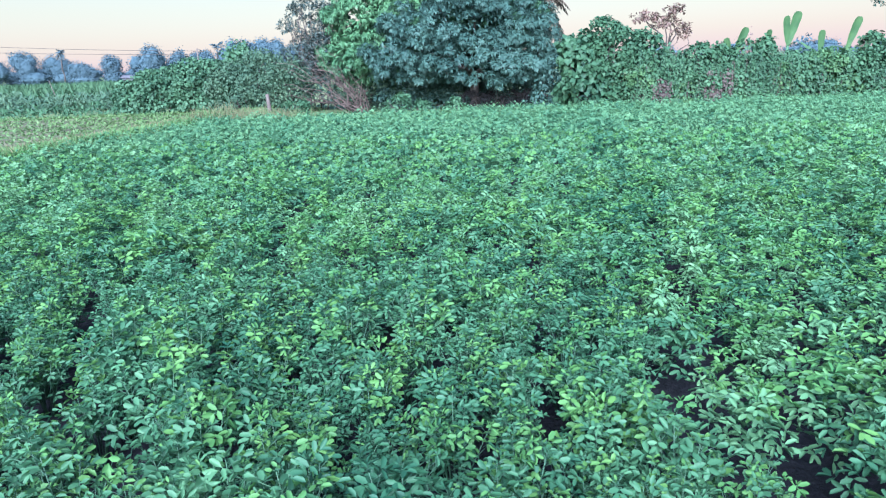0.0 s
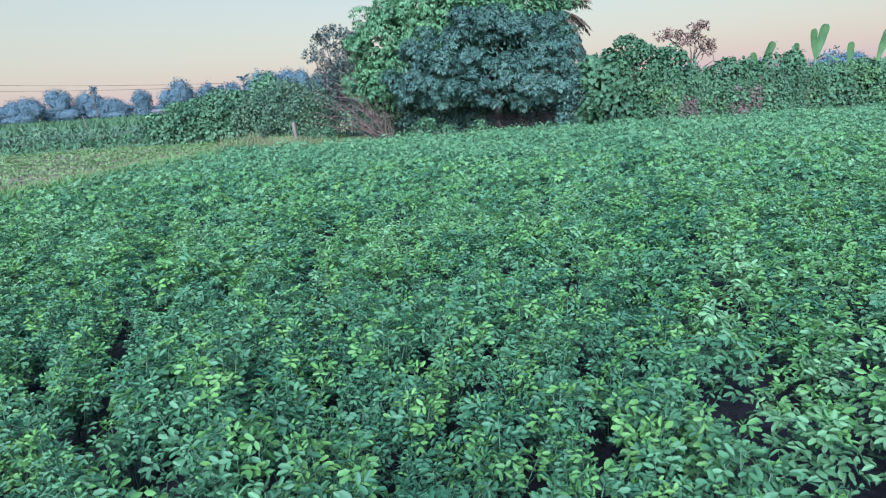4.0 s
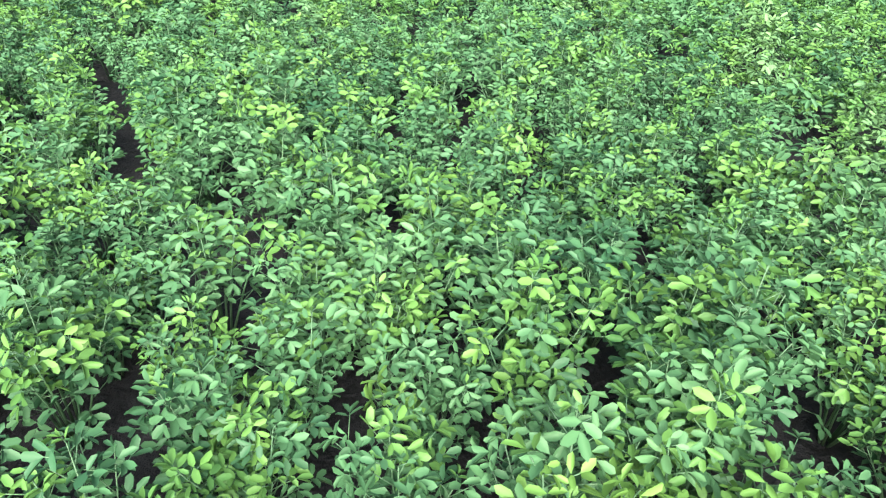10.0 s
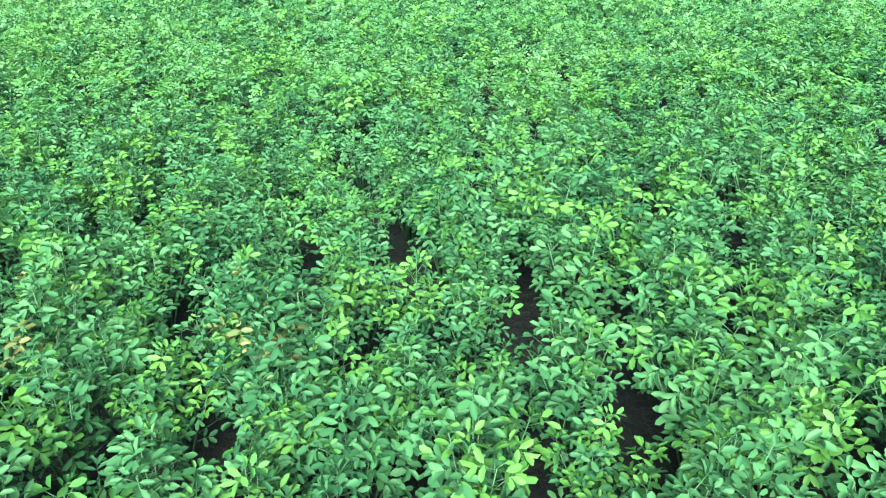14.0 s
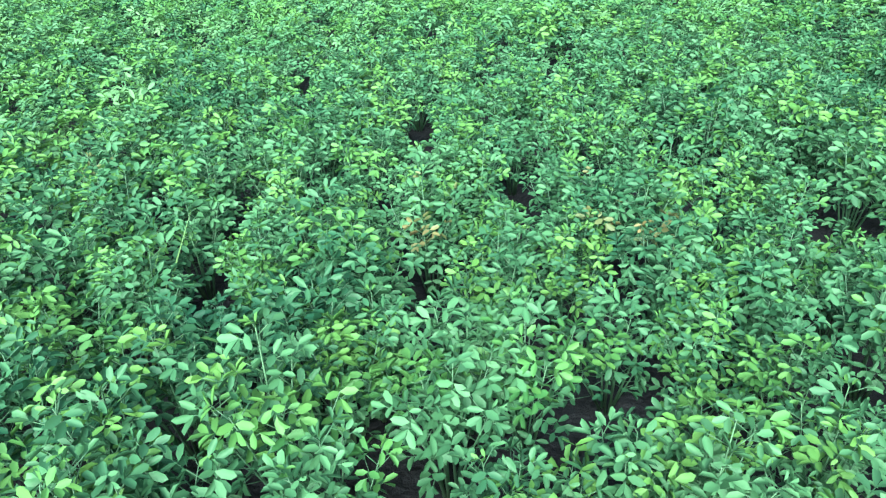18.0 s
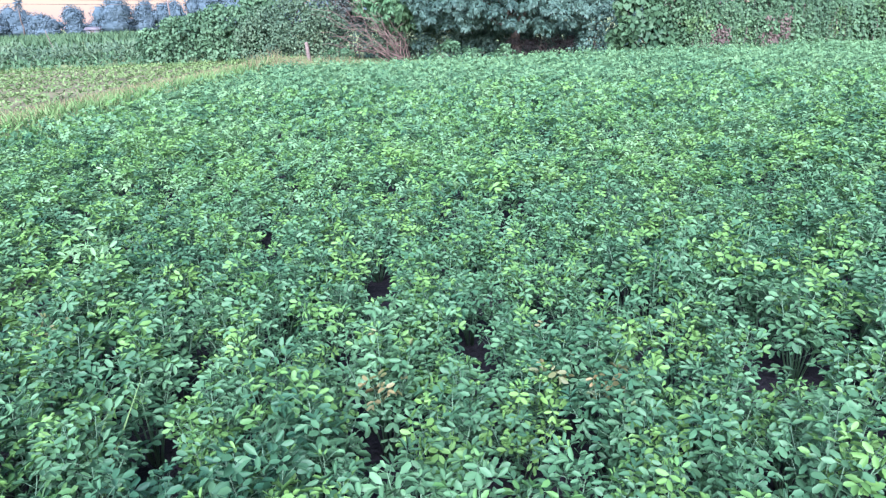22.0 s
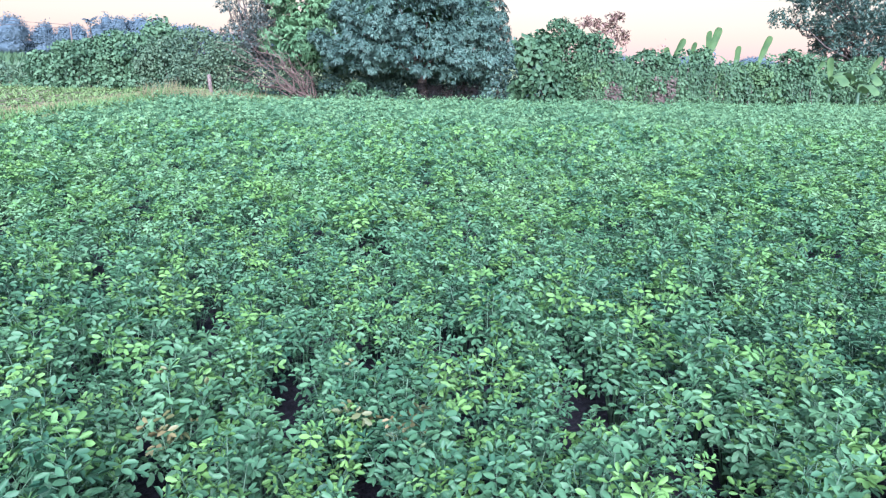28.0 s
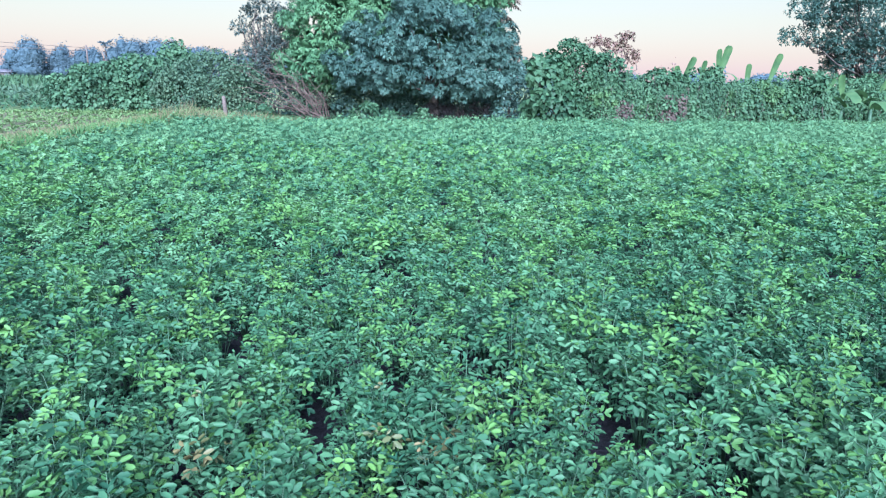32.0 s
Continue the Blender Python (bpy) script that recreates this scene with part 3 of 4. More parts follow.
def mound(x0, x1, y, h0, h1, thick=0.9):
    """Ellipsoids for a hedge from x0 to x1 whose top goes from h0 to h1."""
    n = max(2, round((x1 - x0) / 0.9))
    return [(x0 + (x1 - x0) * (i + 0.5) / n, y, 0.42 * (h0 + (h1 - h0) * (i + 0.5) / n), 0.75 * (x1 - x0) / n, thick, 0.47 * (h0 + (h1 - h0) * (i + 0.5) / n)) for i in range(n)]


mango_tree()
dark_tree()
airy_tree()
bush("vine_covered_shrub", [(-10.6, 26.6, 0.6, 1.7, 1.3, 1.15), (-9.2, 26.8, 0.9, 1.7, 1.3, 1.15)], 31, 11000, 0.115, 0.10, SHRUB, "rounded shrub mound covered in broad vine leaves", rough=0.30, depth=0.42)
bush("bushy_shrub", [(-7.4, 25.6, 0.8, 1.2, 1.1, 1.0), (-6.5, 25.8, 1.1, 1.0, 1.1, 1.15), (-5.6, 26.0, 0.9, 0.8, 1.0, 1.0)], 32, 12000, 0.095, 0.07, VINE_DARK, "dense grey-green shrub with small leaves", SIMPLE, rough=0.32, depth=0.42)
bush("climber_mound", [(4.45, 20.9, 0.9, 0.75, 0.9, 1.40)], 33, 2600, 0.155, 0.145, VINE, "tall mound of climbers with large heart-shaped leaves", rough=0.28)
bush("climber_mound", [(5.5, 20.9, 1.1, 0.85, 0.9, 1.45), (5.1, 20.8, 2.35, 0.35, 0.4, 0.35)], 54, 6500, 0.085, 0.075, VINE, "tall mound of fine-leaved climbers on the hedge", rough=0.26)
LUMPS = np.random.RandomState(60).rand(26, 5)
LUMPS = [(5.9 + 7.5 * (i + a) / 26, 20.15 + 0.3 * b, 0.3 + 1.25 * c, 0.22 + 0.25 * d, 0.3, 0.2 + 0.3 * e) for i, (a, b, c, d, e) in enumerate(LUMPS)]
HEDGE = [bush("hedge_climber", [(6.2, 20.8, 0.9, 0.8, 0.9, 1.35)] + mound(6.6, 10.4, 20.8, 1.85, 1.65) + LUMPS[:15], 34, 15000, 0.125, 0.095, VINE, "tangled green hedge overgrown with hanging climbers", SIMPLE, rough=0.30, facing=1.5),
         bush("hedge_climber", mound(10.2, 13.6, 20.9, 1.7, 1.8) + LUMPS[15:], 35, 11000, 0.13, 0.10, VINE, "tangled green hedge overgrown with hanging climbers", SIMPLE, rough=0.30, facing=1.5)]

bush("hedge_climber", [(10.1, 20.2, 0.75, 0.55, 0.35, 0.5), (11.3, 20.25, 1.2, 0.5, 0.35, 0.35), (11.9, 20.2, 0.5, 0.5, 0.3, 0.4)], 63, 2400, 0.10, 0.075, LIGHT_VINE, "yellow-green climber spilling over the hedge", SIMPLE, rough=0.3, category="climber")
bush("hedge_climber", [(7.2, 20.15, 0.55, 0.45, 0.3, 0.5), (6.0, 20.1, 1.0, 0.4, 0.3, 0.5)], 64, 1500, 0.085, 0.065, LIGHT_VINE, "yellow-green climber spilling over the hedge", SIMPLE, rough=0.3, category="climber")
bush("hedge_climber", [(9.4, 20.15, 0.55, 0.35, 0.3, 0.5), (9.5, 20.3, 1.35, 0.45, 0.3, 0.35), (12.6, 20.2, 0.9, 0.5, 0.3, 0.5)], 65, 1900, 0.09, 0.07, SHRUB, "dark green climber hanging over the hedge", SIMPLE, rough=0.3, category="climber")


def hanging_vines(root, seed, x0, x1, y, low, high, count, mat, label, leaf=0.07, gap=0.045):
    """Strands that hang down the face of a hedge, each a thin stem with small leaves along it."""
    rng = np.random.RandomState(seed)
    off = np.array(root.location)
    stems, bits = [], []
    for _ in range(count):
        x, top = rng.uniform(x0, x1), rng.uniform(0.6, 1.0) * high
        foot = max(0.03, top - rng.uniform(0.4, 1.0) * (high - low))
        line = wander(rng, (x, y + rng.uniform(-0.12, 0.25), top), (x + rng.normal(0, 0.08), y + rng.uniform(-0.15, 0.1), foot), 5, 0.03)
        stems.append(tube(line, 0.005, 3))
        n = max(3, int((top - foot) / gap))
        q = np.sort(rng.rand(n))
        at = np.stack([np.interp(q, np.linspace(0, 1, 5), line[:, i]) for i in range(3)], 1) + rng.normal(0, 0.03, (n, 3))
        bits.append(cover(rng, at, np.tile((0.0, -1.0, 0.2), (n, 1)), leaf, leaf * 0.7, SIMPLE, 0.8))
    v, t = merged(stems)
    tagged(part("vine", mesh_of("vine", v - off, t, STEM if mat is VINE else BARE_WOOD), root, label), kind="stuff")
    v, t = merged(bits)
    tagged(part("vine_foliage", mesh_of("vine_foliage", v - off, t, mat), root, label), kind="stuff")


hanging_vines(HEDGE[0], 55, 5.6, 10.3, 19.95, 0.1, 1.75, 170, VINE, "thin green climber strands")
hanging_vines(HEDGE[1], 56, 10.2, 13.6, 20.05, 0.1, 1.7, 90, VINE, "thin green climber strands")
hanging_vines(HEDGE[0], 57, 6.2, 6.75, 19.9, 0.1, 1.0, 34, DEAD, "withered brown climber strands", 0.08, 0.03)
hanging_vines(HEDGE[0], 58, 7.7, 8.5, 19.9, 0.05, 1.15, 44, DEAD, "withered brown climber strands", 0.08, 0.03)
hanging_vines(HEDGE[0], 59, 5.7, 10.2, 19.92, 0.1, 1.4, 25, DEAD, "dry grey-brown climber strands", 0.05, 0.08)
bush("far_bank_bush", [(15.5, 27.5, 0.7, 1.6, 1.0, 0.9), (18.0, 28.5, 0.8, 1.8, 1.0, 1.1), (20.8, 29.5, 0.8, 1.8, 1.0, 1.2), (23.6, 30.0, 0.8, 2.0, 1.0, 1.2)], 46, 7000, 0.13, 0.09, VINE, "green bushes along the far bank under the spreading tree", SIMPLE)
bush("far_bank_bush", [(26.6, 30.0, 0.8, 2.0, 1.0, 1.3), (29.8, 30.0, 0.8, 2.0, 1.0, 1.3)], 47, 4200, 0.13, 0.09, VINE, "green bushes along the far bank under the spreading tree", SIMPLE)
bush("undergrowth", [(-2.4, 26.0, 0.5, 1.3, 0.8, 0.8), (-0.4, 26.4, 0.5, 1.6, 0.8, 0.9), (2.0, 26.6, 0.6, 1.8, 0.8, 0.9)], 36, 6000, 0.12, 0.08, VINE_DARK, "dark undergrowth filling the shade under the trees", SIMPLE)
# two bushes added behind, so that the openings under the crowns look dark
bush("undergrowth", [(-4.9, 27.3, 0.8, 1.0, 0.7, 1.1), (-3.4, 27.5, 0.8, 1.1, 0.7, 1.2), (-1.5, 28.6, 0.7, 1.4, 0.7, 1.1)], 44, 5600, 0.12, 0.08, DUSKY, "dark undergrowth filling the shade under the trees", SIMPLE)
bush("undergrowth", [(0.9, 28.9, 0.7, 1.6, 0.7, 1.1), (3.2, 28.6, 0.7, 1.4, 0.7, 1.1), (5.2, 27.0, 0.7, 1.4, 0.7, 1.1)], 45, 5600, 0.12, 0.08, DUSKY, "dark undergrowth filling the shade under the trees", SIMPLE)
# dark bush added to stand in for the shadow between tree and climbers
bush("shadow_fill_bush", [(3.9, 23.2, 0.7, 0.75, 0.8, 1.1), (4.3, 24.2, 0.9, 0.9, 0.9, 1.2)], 37, 4200, 0.12, 0.08, DUSKY, "dark leafy bush filling in the shadow beside the trees", SIMPLE)
# dark leaves added for the near-black shade beneath the dark tree
bush("undergrowth", [(-1.4, 25.4, 0.4, 0.9, 0.5, 0.6), (-0.2, 25.4, 0.35, 0.9, 0.5, 0.5), (1.0, 25.6, 0.4, 1.0, 0.5, 0.6), (2.8, 25.6, 0.4, 1.2, 0.5, 0.6)], 48, 6500, 0.11, 0.07, DUSKY, "dark undergrowth filling the shade under the trees", SIMPLE)
bush("leafy_hedge", [(15.0, 23.0, 0.6, 1.2, 0.8, 0.95), (16.8, 23.4, 0.65, 1.3, 0.8, 1.0), (18.8, 24.6, 0.65, 1.4, 0.8, 1.05), (14.0, 21.6, 0.5, 0.8, 0.7, 0.9)], 49, 8000, 0.13, 0.09, VINE, "low green bushes between the banana plants", SIMPLE)
bush("withered_hedge", [(1.2, 24.0, 0.25, 0.7, 0.4, 0.33), (2.2, 24.1, 0.28, 0.8, 0.4, 0.36), (3.1, 24.1, 0.25, 0.6, 0.4, 0.31)], 38, 2600, 0.09, 0.03, SHADED_BROWN, "low brownish withered hedge, coloured dark for the shade under the trees", SIMPLE, category="hedge")
bush("leafy_weed", [(-1.3, 22.4, 0.3, 0.5, 0.4, 0.38), (-0.5, 22.3, 0.2, 0.4, 0.3, 0.28)], 41, 700, 0.13, 0.07, VINE, "light green leafy weeds before the dark trees", SIMPLE, category="weed")
bush("leafy_weed", [(0.6, 22.2, 0.2, 0.35, 0.3, 0.3)], 42, 350, 0.12, 0.06, VINE, "light green leafy weeds before the dark trees", SIMPLE, category="weed")
bush("leafy_weed", [(-4.9, 23.0, 0.2, 0.5, 0.4, 0.4)], 43, 500, 0.12, 0.06, VINE, "light green leafy weeds beside bare branches", SIMPLE, category="weed")


def bare_branches():
    rng = np.random.RandomState(51)
    root = new("bare_branch_pile", None)
    root.location = (-2.85, 24.6, 0)
    tagged(root, "fan of bare brown branches spreading from the ground", "dead branches")
    for k in range(30):
        a = rng.uniform(1.9, 2.98) if k < 22 else rng.uniform(1.0, 1.8)
        reach = rng.uniform(1.5, 3.5) if k < 22 else rng.uniform(0.6, 1.2)
        end = (reach * math.cos(a) * 1.05, rng.uniform(-0.5, 0.6), max(0.25, reach * math.sin(a) * 0.85))
        main = wander(rng, (rng.uniform(-0.4, 0.5), rng.uniform(-0.2, 0.2), 0), end, 6, 0.045, 0.24)
        pieces = [tube(main, np.linspace(0.021, 0.006, 6), 5)]
        for _ in range(3):
            i = rng.randint(2, 5)
            pieces.append(tube(wander(rng, main[i], main[i] + rng.normal(0, 0.28, 3) + (-0.25, 0, 0.12), 3, 0.05), [0.010, 0.007, 0.004], 4))
        part("branch", mesh_of("branch", *merged(pieces), BARE_WOOD), root)


bare_branches()


def post(name, x, y, h, r, lean, mat, label, category="post"):
    v, t = tube([(0, 0, 0), (lean * 0.3, 0.01, h * 0.35), (lean * 0.7, 0, h * 0.7), (lean, 0.01, h)], [r, r * 0.95, r * 0.9, r * 0.8], 9)
    ob = tagged(new(name, mesh_of(name, v, t, mat)), label, category)
    ob.location = (x, y, 0)
    return ob


post("tree_stump", -5.9, 23.9, 0.8, 0.075, -0.05, WEATHERED, "short weathered wooden stump post at the field edge", "stump")
post("stake", -21.3, 38.3, 1.5, 0.024, -0.35, WEATHERED, "leaning pale wooden stake among the weeds", "stake")


# ---- grass, seedlings and far crops ----
def blades(rng, at, height, width, lean=0.35):
    n = len(at)
    along = np.stack([rng.normal(0, lean, n), rng.normal(0, lean, n), np.ones(n)], 1)
    a = rng.uniform(0, 6.283, n)
    up = np.stack([np.cos(a), np.sin(a), np.zeros(n)], 1)
    return leaves(BLADE, at, along, up, height, width)


def strip(rng, n, u0, u1, v0, v1, h=ground_height):
    u, v = rng.uniform(u0, u1, n), rng.uniform(v0, v1, n)
    x, y = sheared(u, v)
    return np.stack([x, y, [max(0, h(a, b) - 0.02) for a, b in zip(u, v)]], 1)


def meadow():
    rng = np.random.RandomState(61)
    bank = strip(rng, 13000, BANK - 0.2, LEFT + 0.15, 6.5, 24)
    corner = strip(rng, 3500, LEFT - 0.3, LEFT + 2.2, FAR - 0.2, FAR + 2.5)
    edge = strip(rng, 9000, LEFT + 1.5, 13, FAR + 0.0, FAR + 1.2)
    beyond = strip(rng, 9000, BANK - 14, LEFT + 1, 24.5, 27.5)
    right = strip(rng, 6500, 9.5, 22, FAR, 29)
    lush = strip(rng, 6000, LEFT - 0.4, LEFT + 0.45, 5.0, FAR + 2)
    green = [blades(rng, lush, rng.uniform(0.12, 0.28, 6000), 0.020, 0.55), blades(rng, bank[:5000], rng.uniform(0.05, 0.14, 5000), 0.020, 0.7), blades(rng, edge, rng.uniform(0.15, 0.42, len(edge)), 0.016),
             blades(rng, corner[:1500], rng.uniform(0.2, 0.5, 1500), 0.018), blades(rng, beyond[:5000], rng.uniform(0.08, 0.28, 5000), 0.016, 0.5), blades(rng, right, rng.uniform(0.1, 0.3, len(right)), 0.022)]
    dry = [blades(rng, bank[5000:], rng.uniform(0.05, 0.16, 8000), 0.018, 0.9), blades(rng, corner[1500:], rng.uniform(0.2, 0.6, 2000), 0.016), blades(rng, beyond[5000:], rng.uniform(0.08, 0.25, 4000), 0.016, 0.7)]
    tagged(new("grass", mesh_of("grass", *merged(green), GRASS)), "green grass on the bank and round the field edges", "grass", kind="stuff")
    tagged(new("dry_grass", mesh_of("dry_grass", *merged(dry), STRAW)), "dry straw-coloured grass on the field bank", "grass", kind="stuff")


def seedling_field():
    rng = np.random.RandomState(62)
    at = []
    for u in np.arange(BANK - 0.5, -36, -1.3):
        for v in np.arange(6, 25.3, 0.05):
            if rng.rand() < 0.80 + 0.2 * math.sin(u * 0.8 + v * 0.5):
                at.append((*sheared(u + rng.normal(0, 0.04), v + rng.uniform(-0.08, 0.08)), ground_height(u, v)))
    at = np.repeat(np.array(at), 8, axis=0)
    n = len(at)
    at += rng.normal(0, 1, (n, 3)) * (0.26, 0.05, 0.0) + np.stack([np.zeros(n), np.zeros(n), rng.uniform(0.01, 0.09, n)], 1)
    along = np.stack([rng.normal(0, 1, n), rng.normal(0, 1, n), rng.uniform(0.0, 0.9, n)], 1)
    up = np.array([0, 0, 1.0]) + rng.normal(0, 0.4, (n, 3))
    tagged(new("seedling_rows", mesh_of("seedling_rows", *leaves(SIMPLE, at, along, up, rng.uniform(0.06, 0.11, n), 0.05), SEEDLING)), "rows of small green seedlings in dry soil", "seedlings", kind="stuff")


def far_fields():
    rng = np.random.RandomState(63)
    n = 7500
    x, y = rng.uniform(-125, -14, n), rng.uniform(58, 125, n)
    at = np.repeat(np.stack([x, y, np.zeros(n)], 1), 2, axis=0)
    tall = blades(rng, at + rng.normal(0, 0.15, at.shape) * (1, 1, 0), rng.uniform(0.7, 1.25, len(at)), 0.20, 0.45)
    tagged(new("tall_crop", mesh_of("tall_crop", *tall, MAIZE)), "field of tall pale green crop in the distance", "crop", kind="stuff")
    n = 9000
    x, y = rng.uniform(-52, -13, n), rng.uniform(31.0, 35.5, n)
    at = np.stack([x, y, rng.uniform(0.05, 1, n) * (0.80 + 0.18 * np.sin(x * 0.9) * np.sin(x * 0.37))], 1)
    belt = leaves(SIMPLE, at, rng.normal(0, 0.7, (n, 3)) + (0, 0, 0.5), rng.normal(0, 0.4, (n, 3)) + (0, -0.4, 1), rng.uniform(0.15, 0.32, n), rng.uniform(0.07, 0.14, n))
    tagged(new("dark_crop_belt", mesh_of("dark_crop_belt", *belt, VINE_DARK)), "dense belt of dark green crop behind the seedlings", "crop", kind="stuff")
    n = 17000
    x, y = rng.uniform(-50, -12, n), rng.uniform(25.8, 56, n)
    x = np.where(y < 29, x - 0.6 * (29 - y), x)
    h = np.where(np.sin(x * 0.7) + np.sin(y * 1.3) > 0.2, 0.6, 0.3)
    at = np.stack([x, y, rng.uniform(0, 1, n) * h * 0.7], 1)
    along = rng.normal(0, 0.7, (n, 3)) + (0, 0, 0.4)
    weeds = leaves(SIMPLE, at, along, rng.normal(0, 0.4, (n, 3)) + (0, -0.3, 1), rng.uniform(0.12, 0.3, n), rng.uniform(0.06, 0.14, n))
    tagged(new("weed_belt", mesh_of("weed_belt", *weeds, VINE)), "belt of low green weeds beyond the seedlings", "weeds", kind="stuff")


meadow()
seedling_field()
far_fields()


# ---- bananas, palms and the trees behind ----
def banana_leaf(length, width, bend):
    """A long paddle with a raised midrib, from the origin up +z and bending over towards +x."""
    bm = bmesh.new()
    rows = []
    for i in range(17):
        s = i / 16
        w = width * (0.15 + 0.85 * math.sin(min(1.0, s * 1.25 + 0.08) * math.pi / 2)) * (1 if s < 0.9 else math.sqrt(max(0.25, 1 - ((s - 0.9) / 0.11) ** 2)))
        w *= 1 + 0.035 * math.sin(i * 1.3 + length * 9)
        a = bend * s
        x, z = length * s * math.sin(a * 0.6), length * s * math.cos(a * 0.6)
        rows.append([bm.verts.new((x + 0.18 * w * abs(k), k * w * 0.5, z)) for k in (-1, -0.5, 0, 0.5, 1)])
    for a, b in zip(rows, rows[1:]):
        for k in range(4):
            bm.faces.new((a[k], a[k + 1], b[k + 1], b[k]))
    for f in bm.faces:
        f.smooth = True
    me = bpy.data.meshes.new("leaf_blade")
    bm.to_mesh(me)
    bm.free()
    me.materials.append(BANANA)
    return me


UPRIGHT, ARCHED = banana_leaf(1.12, 0.27, 0.25), banana_leaf(1.5, 0.34, 1.9)


def banana_plant(x, y, stem, fan, label):
    """fan: turn, lean from upright, lean sideways, size and whether the leaf is arched."""
    root = new("banana_plant", None)
    root.location = (x, y, 0)
    tagged(root, label, "banana plant", "banana plants behind the hedge")
    v, t = tube([(0, 0, 0), (0.01, 0, stem * 0.5), (0, 0.01, stem)], [0.09, 0.075, 0.05], 8)
    part("pseudostem", mesh_of("pseudostem", v, t, STEM), root)
    for turn, lean, side, size, arched in fan:
        ob = part("leaf", ARCHED if arched else UPRIGHT, root)
        ob.matrix_basis = pose(0, 0, stem - 0.05, 0, 0, turn) @ pose(0, 0, 0, side, lean, 0) @ Matrix.Diagonal((size, size, size, 1))


UP = "banana plant with stiff upright rolled green leaves"
ARCH = "banana plant with broad arching light green leaves"
banana_plant(9.15, 21.6, 1.35, ((-80, 4, -14, 0.95, False), (-95, 8, 22, 0.72, False)), UP)
banana_plant(12.6, 25.2, 1.75, ((-80, 3, 17, 1.0, False), (-100, 3, -9, 1.10, False), (-60, 30, 0, 0.5, True)), UP)
banana_plant(11.65, 24.9, 1.45, ((-80, 8, 4, 0.85, False), (-40, 40, 0, 0.6, True)), UP)
banana_plant(13.7, 25.0, 1.3, ((-90, 3, 8, 0.9, False), (90, 40, 0, 0.7, True), (-100, 30, -20, 0.7, True)), UP)
banana_plant(14.6, 25.0, 1.5, ((-90, 6, -8, 1.1, False), (60, 40, 0, 0.8, True), (180, 35, 0, 0.8, True)), ARCH)
banana_plant(14.5, 22.0, 0.9, ((-100, 20, 15, 0.75, True), (0, 30, 0, 0.8, True), (170, 35, 0, 0.8, True), (-80, 10, -25, 0.9, False)), ARCH)
banana_plant(15.8, 22.3, 1.0, ((-100, 25, 20, 0.9, True), (20, 20, 0, 0.9, True), (160, 30, 0, 0.8, True), (-100, 10, 20, 0.9, False)), ARCH)
banana_plant(17.2, 23.0, 0.9, ((-90, 35, -20, 0.8, True), (30, 25, 0, 0.8, True), (200, 20, 0, 0.8, True)), ARCH)
banana_plant(18.6, 24.0, 1.0, ((-100, 25, 20, 0.9, True), (20, 25, 0, 0.9, True), (170, 30, 0, 0.9, True), (-90, 12, -12, 1.0, False)), ARCH)
banana_plant(16.4, 21.6, 0.7, ((-100, 25, 10, 0.8, True), (40, 25, 0, 0.8, True), (150, 30, 0, 0.8, True)), ARCH)
banana_plant(-20.6, 30.0, 0.15, ((-60, 35, 0, 0.45, True), (20, 40, 0, 0.4, True)), "young banana plant with a single broad leaf")


def palm(name, x, y, height, crown, count, seed, label, mat, droop=1.0, width=0.05, lowest=-0.3, withered=()):
    rng = np.random.RandomState(seed)
    root = new(name, None)
    root.location = (x, y, 0)
    tagged(root, label, "palm")
    v, t = tube(wander(rng, (0, 0, 0), (0.2, 0, height), 5, 0.02), np.linspace(0.16, 0.10, 5) * max(1, crown / 2.5), 8)
    part("trunk", mesh_of("trunk", v, t, BARK), root)
    fronds = [(k * 2.4 + rng.uniform(-0.2, 0.2), rng.uniform(lowest, 1.0), mat) for k in range(count)]
    for a, rise, leaf_mat in fronds + [(*w, DRY_FROND) for w in withered]:
        s = np.linspace(0, 1, 8)
        r = crown * (s - 0.18 * s ** 2)
        spine = np.stack([0.2 + r * math.cos(a), r * math.sin(a), height + crown * (rise * s - droop * (0.5 + 0.3 * rise) * s ** 2)], 1)
        pieces = [tube(spine, np.linspace(0.025, 0.006, 8) * crown / 2.5, 4)]
        m = 22
        q = np.linspace(0.12, 1, m)
        at = np.stack([np.interp(q, s, spine[:, i]) for i in range(3)], 1)
        for sign in (1, -1):
            along = np.stack([-math.sin(a) * sign + 0.5 * math.cos(a) + 0 * q, math.cos(a) * sign + 0.5 * math.sin(a) + 0 * q, -0.55 - 0.5 * q], 1) + rng.normal(0, 0.08, (m, 3))
            up = np.stack([0.3 * math.cos(a) + 0 * q, 0.3 * math.sin(a) + 0 * q, 1 + 0 * q], 1)
            pieces.append(leaves(SIMPLE, at, along, up, crown * 0.26 * np.sin(np.pi * (0.15 + 0.8 * q)), width))
        part("frond", mesh_of("frond", *merged(pieces), leaf_mat), root)


palm("coconut_palm", 3.6, 28.6, 4.3, 1.9, 16, 71, "coconut palm with drying brownish fronds behind the mango tree", DRY_FROND, 1.0, 0.06, withered=((0.1, -0.9), (-0.4, -1.1), (-0.1, 0.1)))
palm("coconut_palm", -47.6, 148.0, 7.0, 1.9, 12, 72, "small coconut palm on the far tree line", HAZE_LEAF, 0.5, 0.06)
palm("fan_palm", -79.8, 146.0, 7.0, 1.1, 28, 73, "slender palm with a ragged drooping tuft in the distance", HAZE_LEAF, 0.5, 0.16, -1.5)


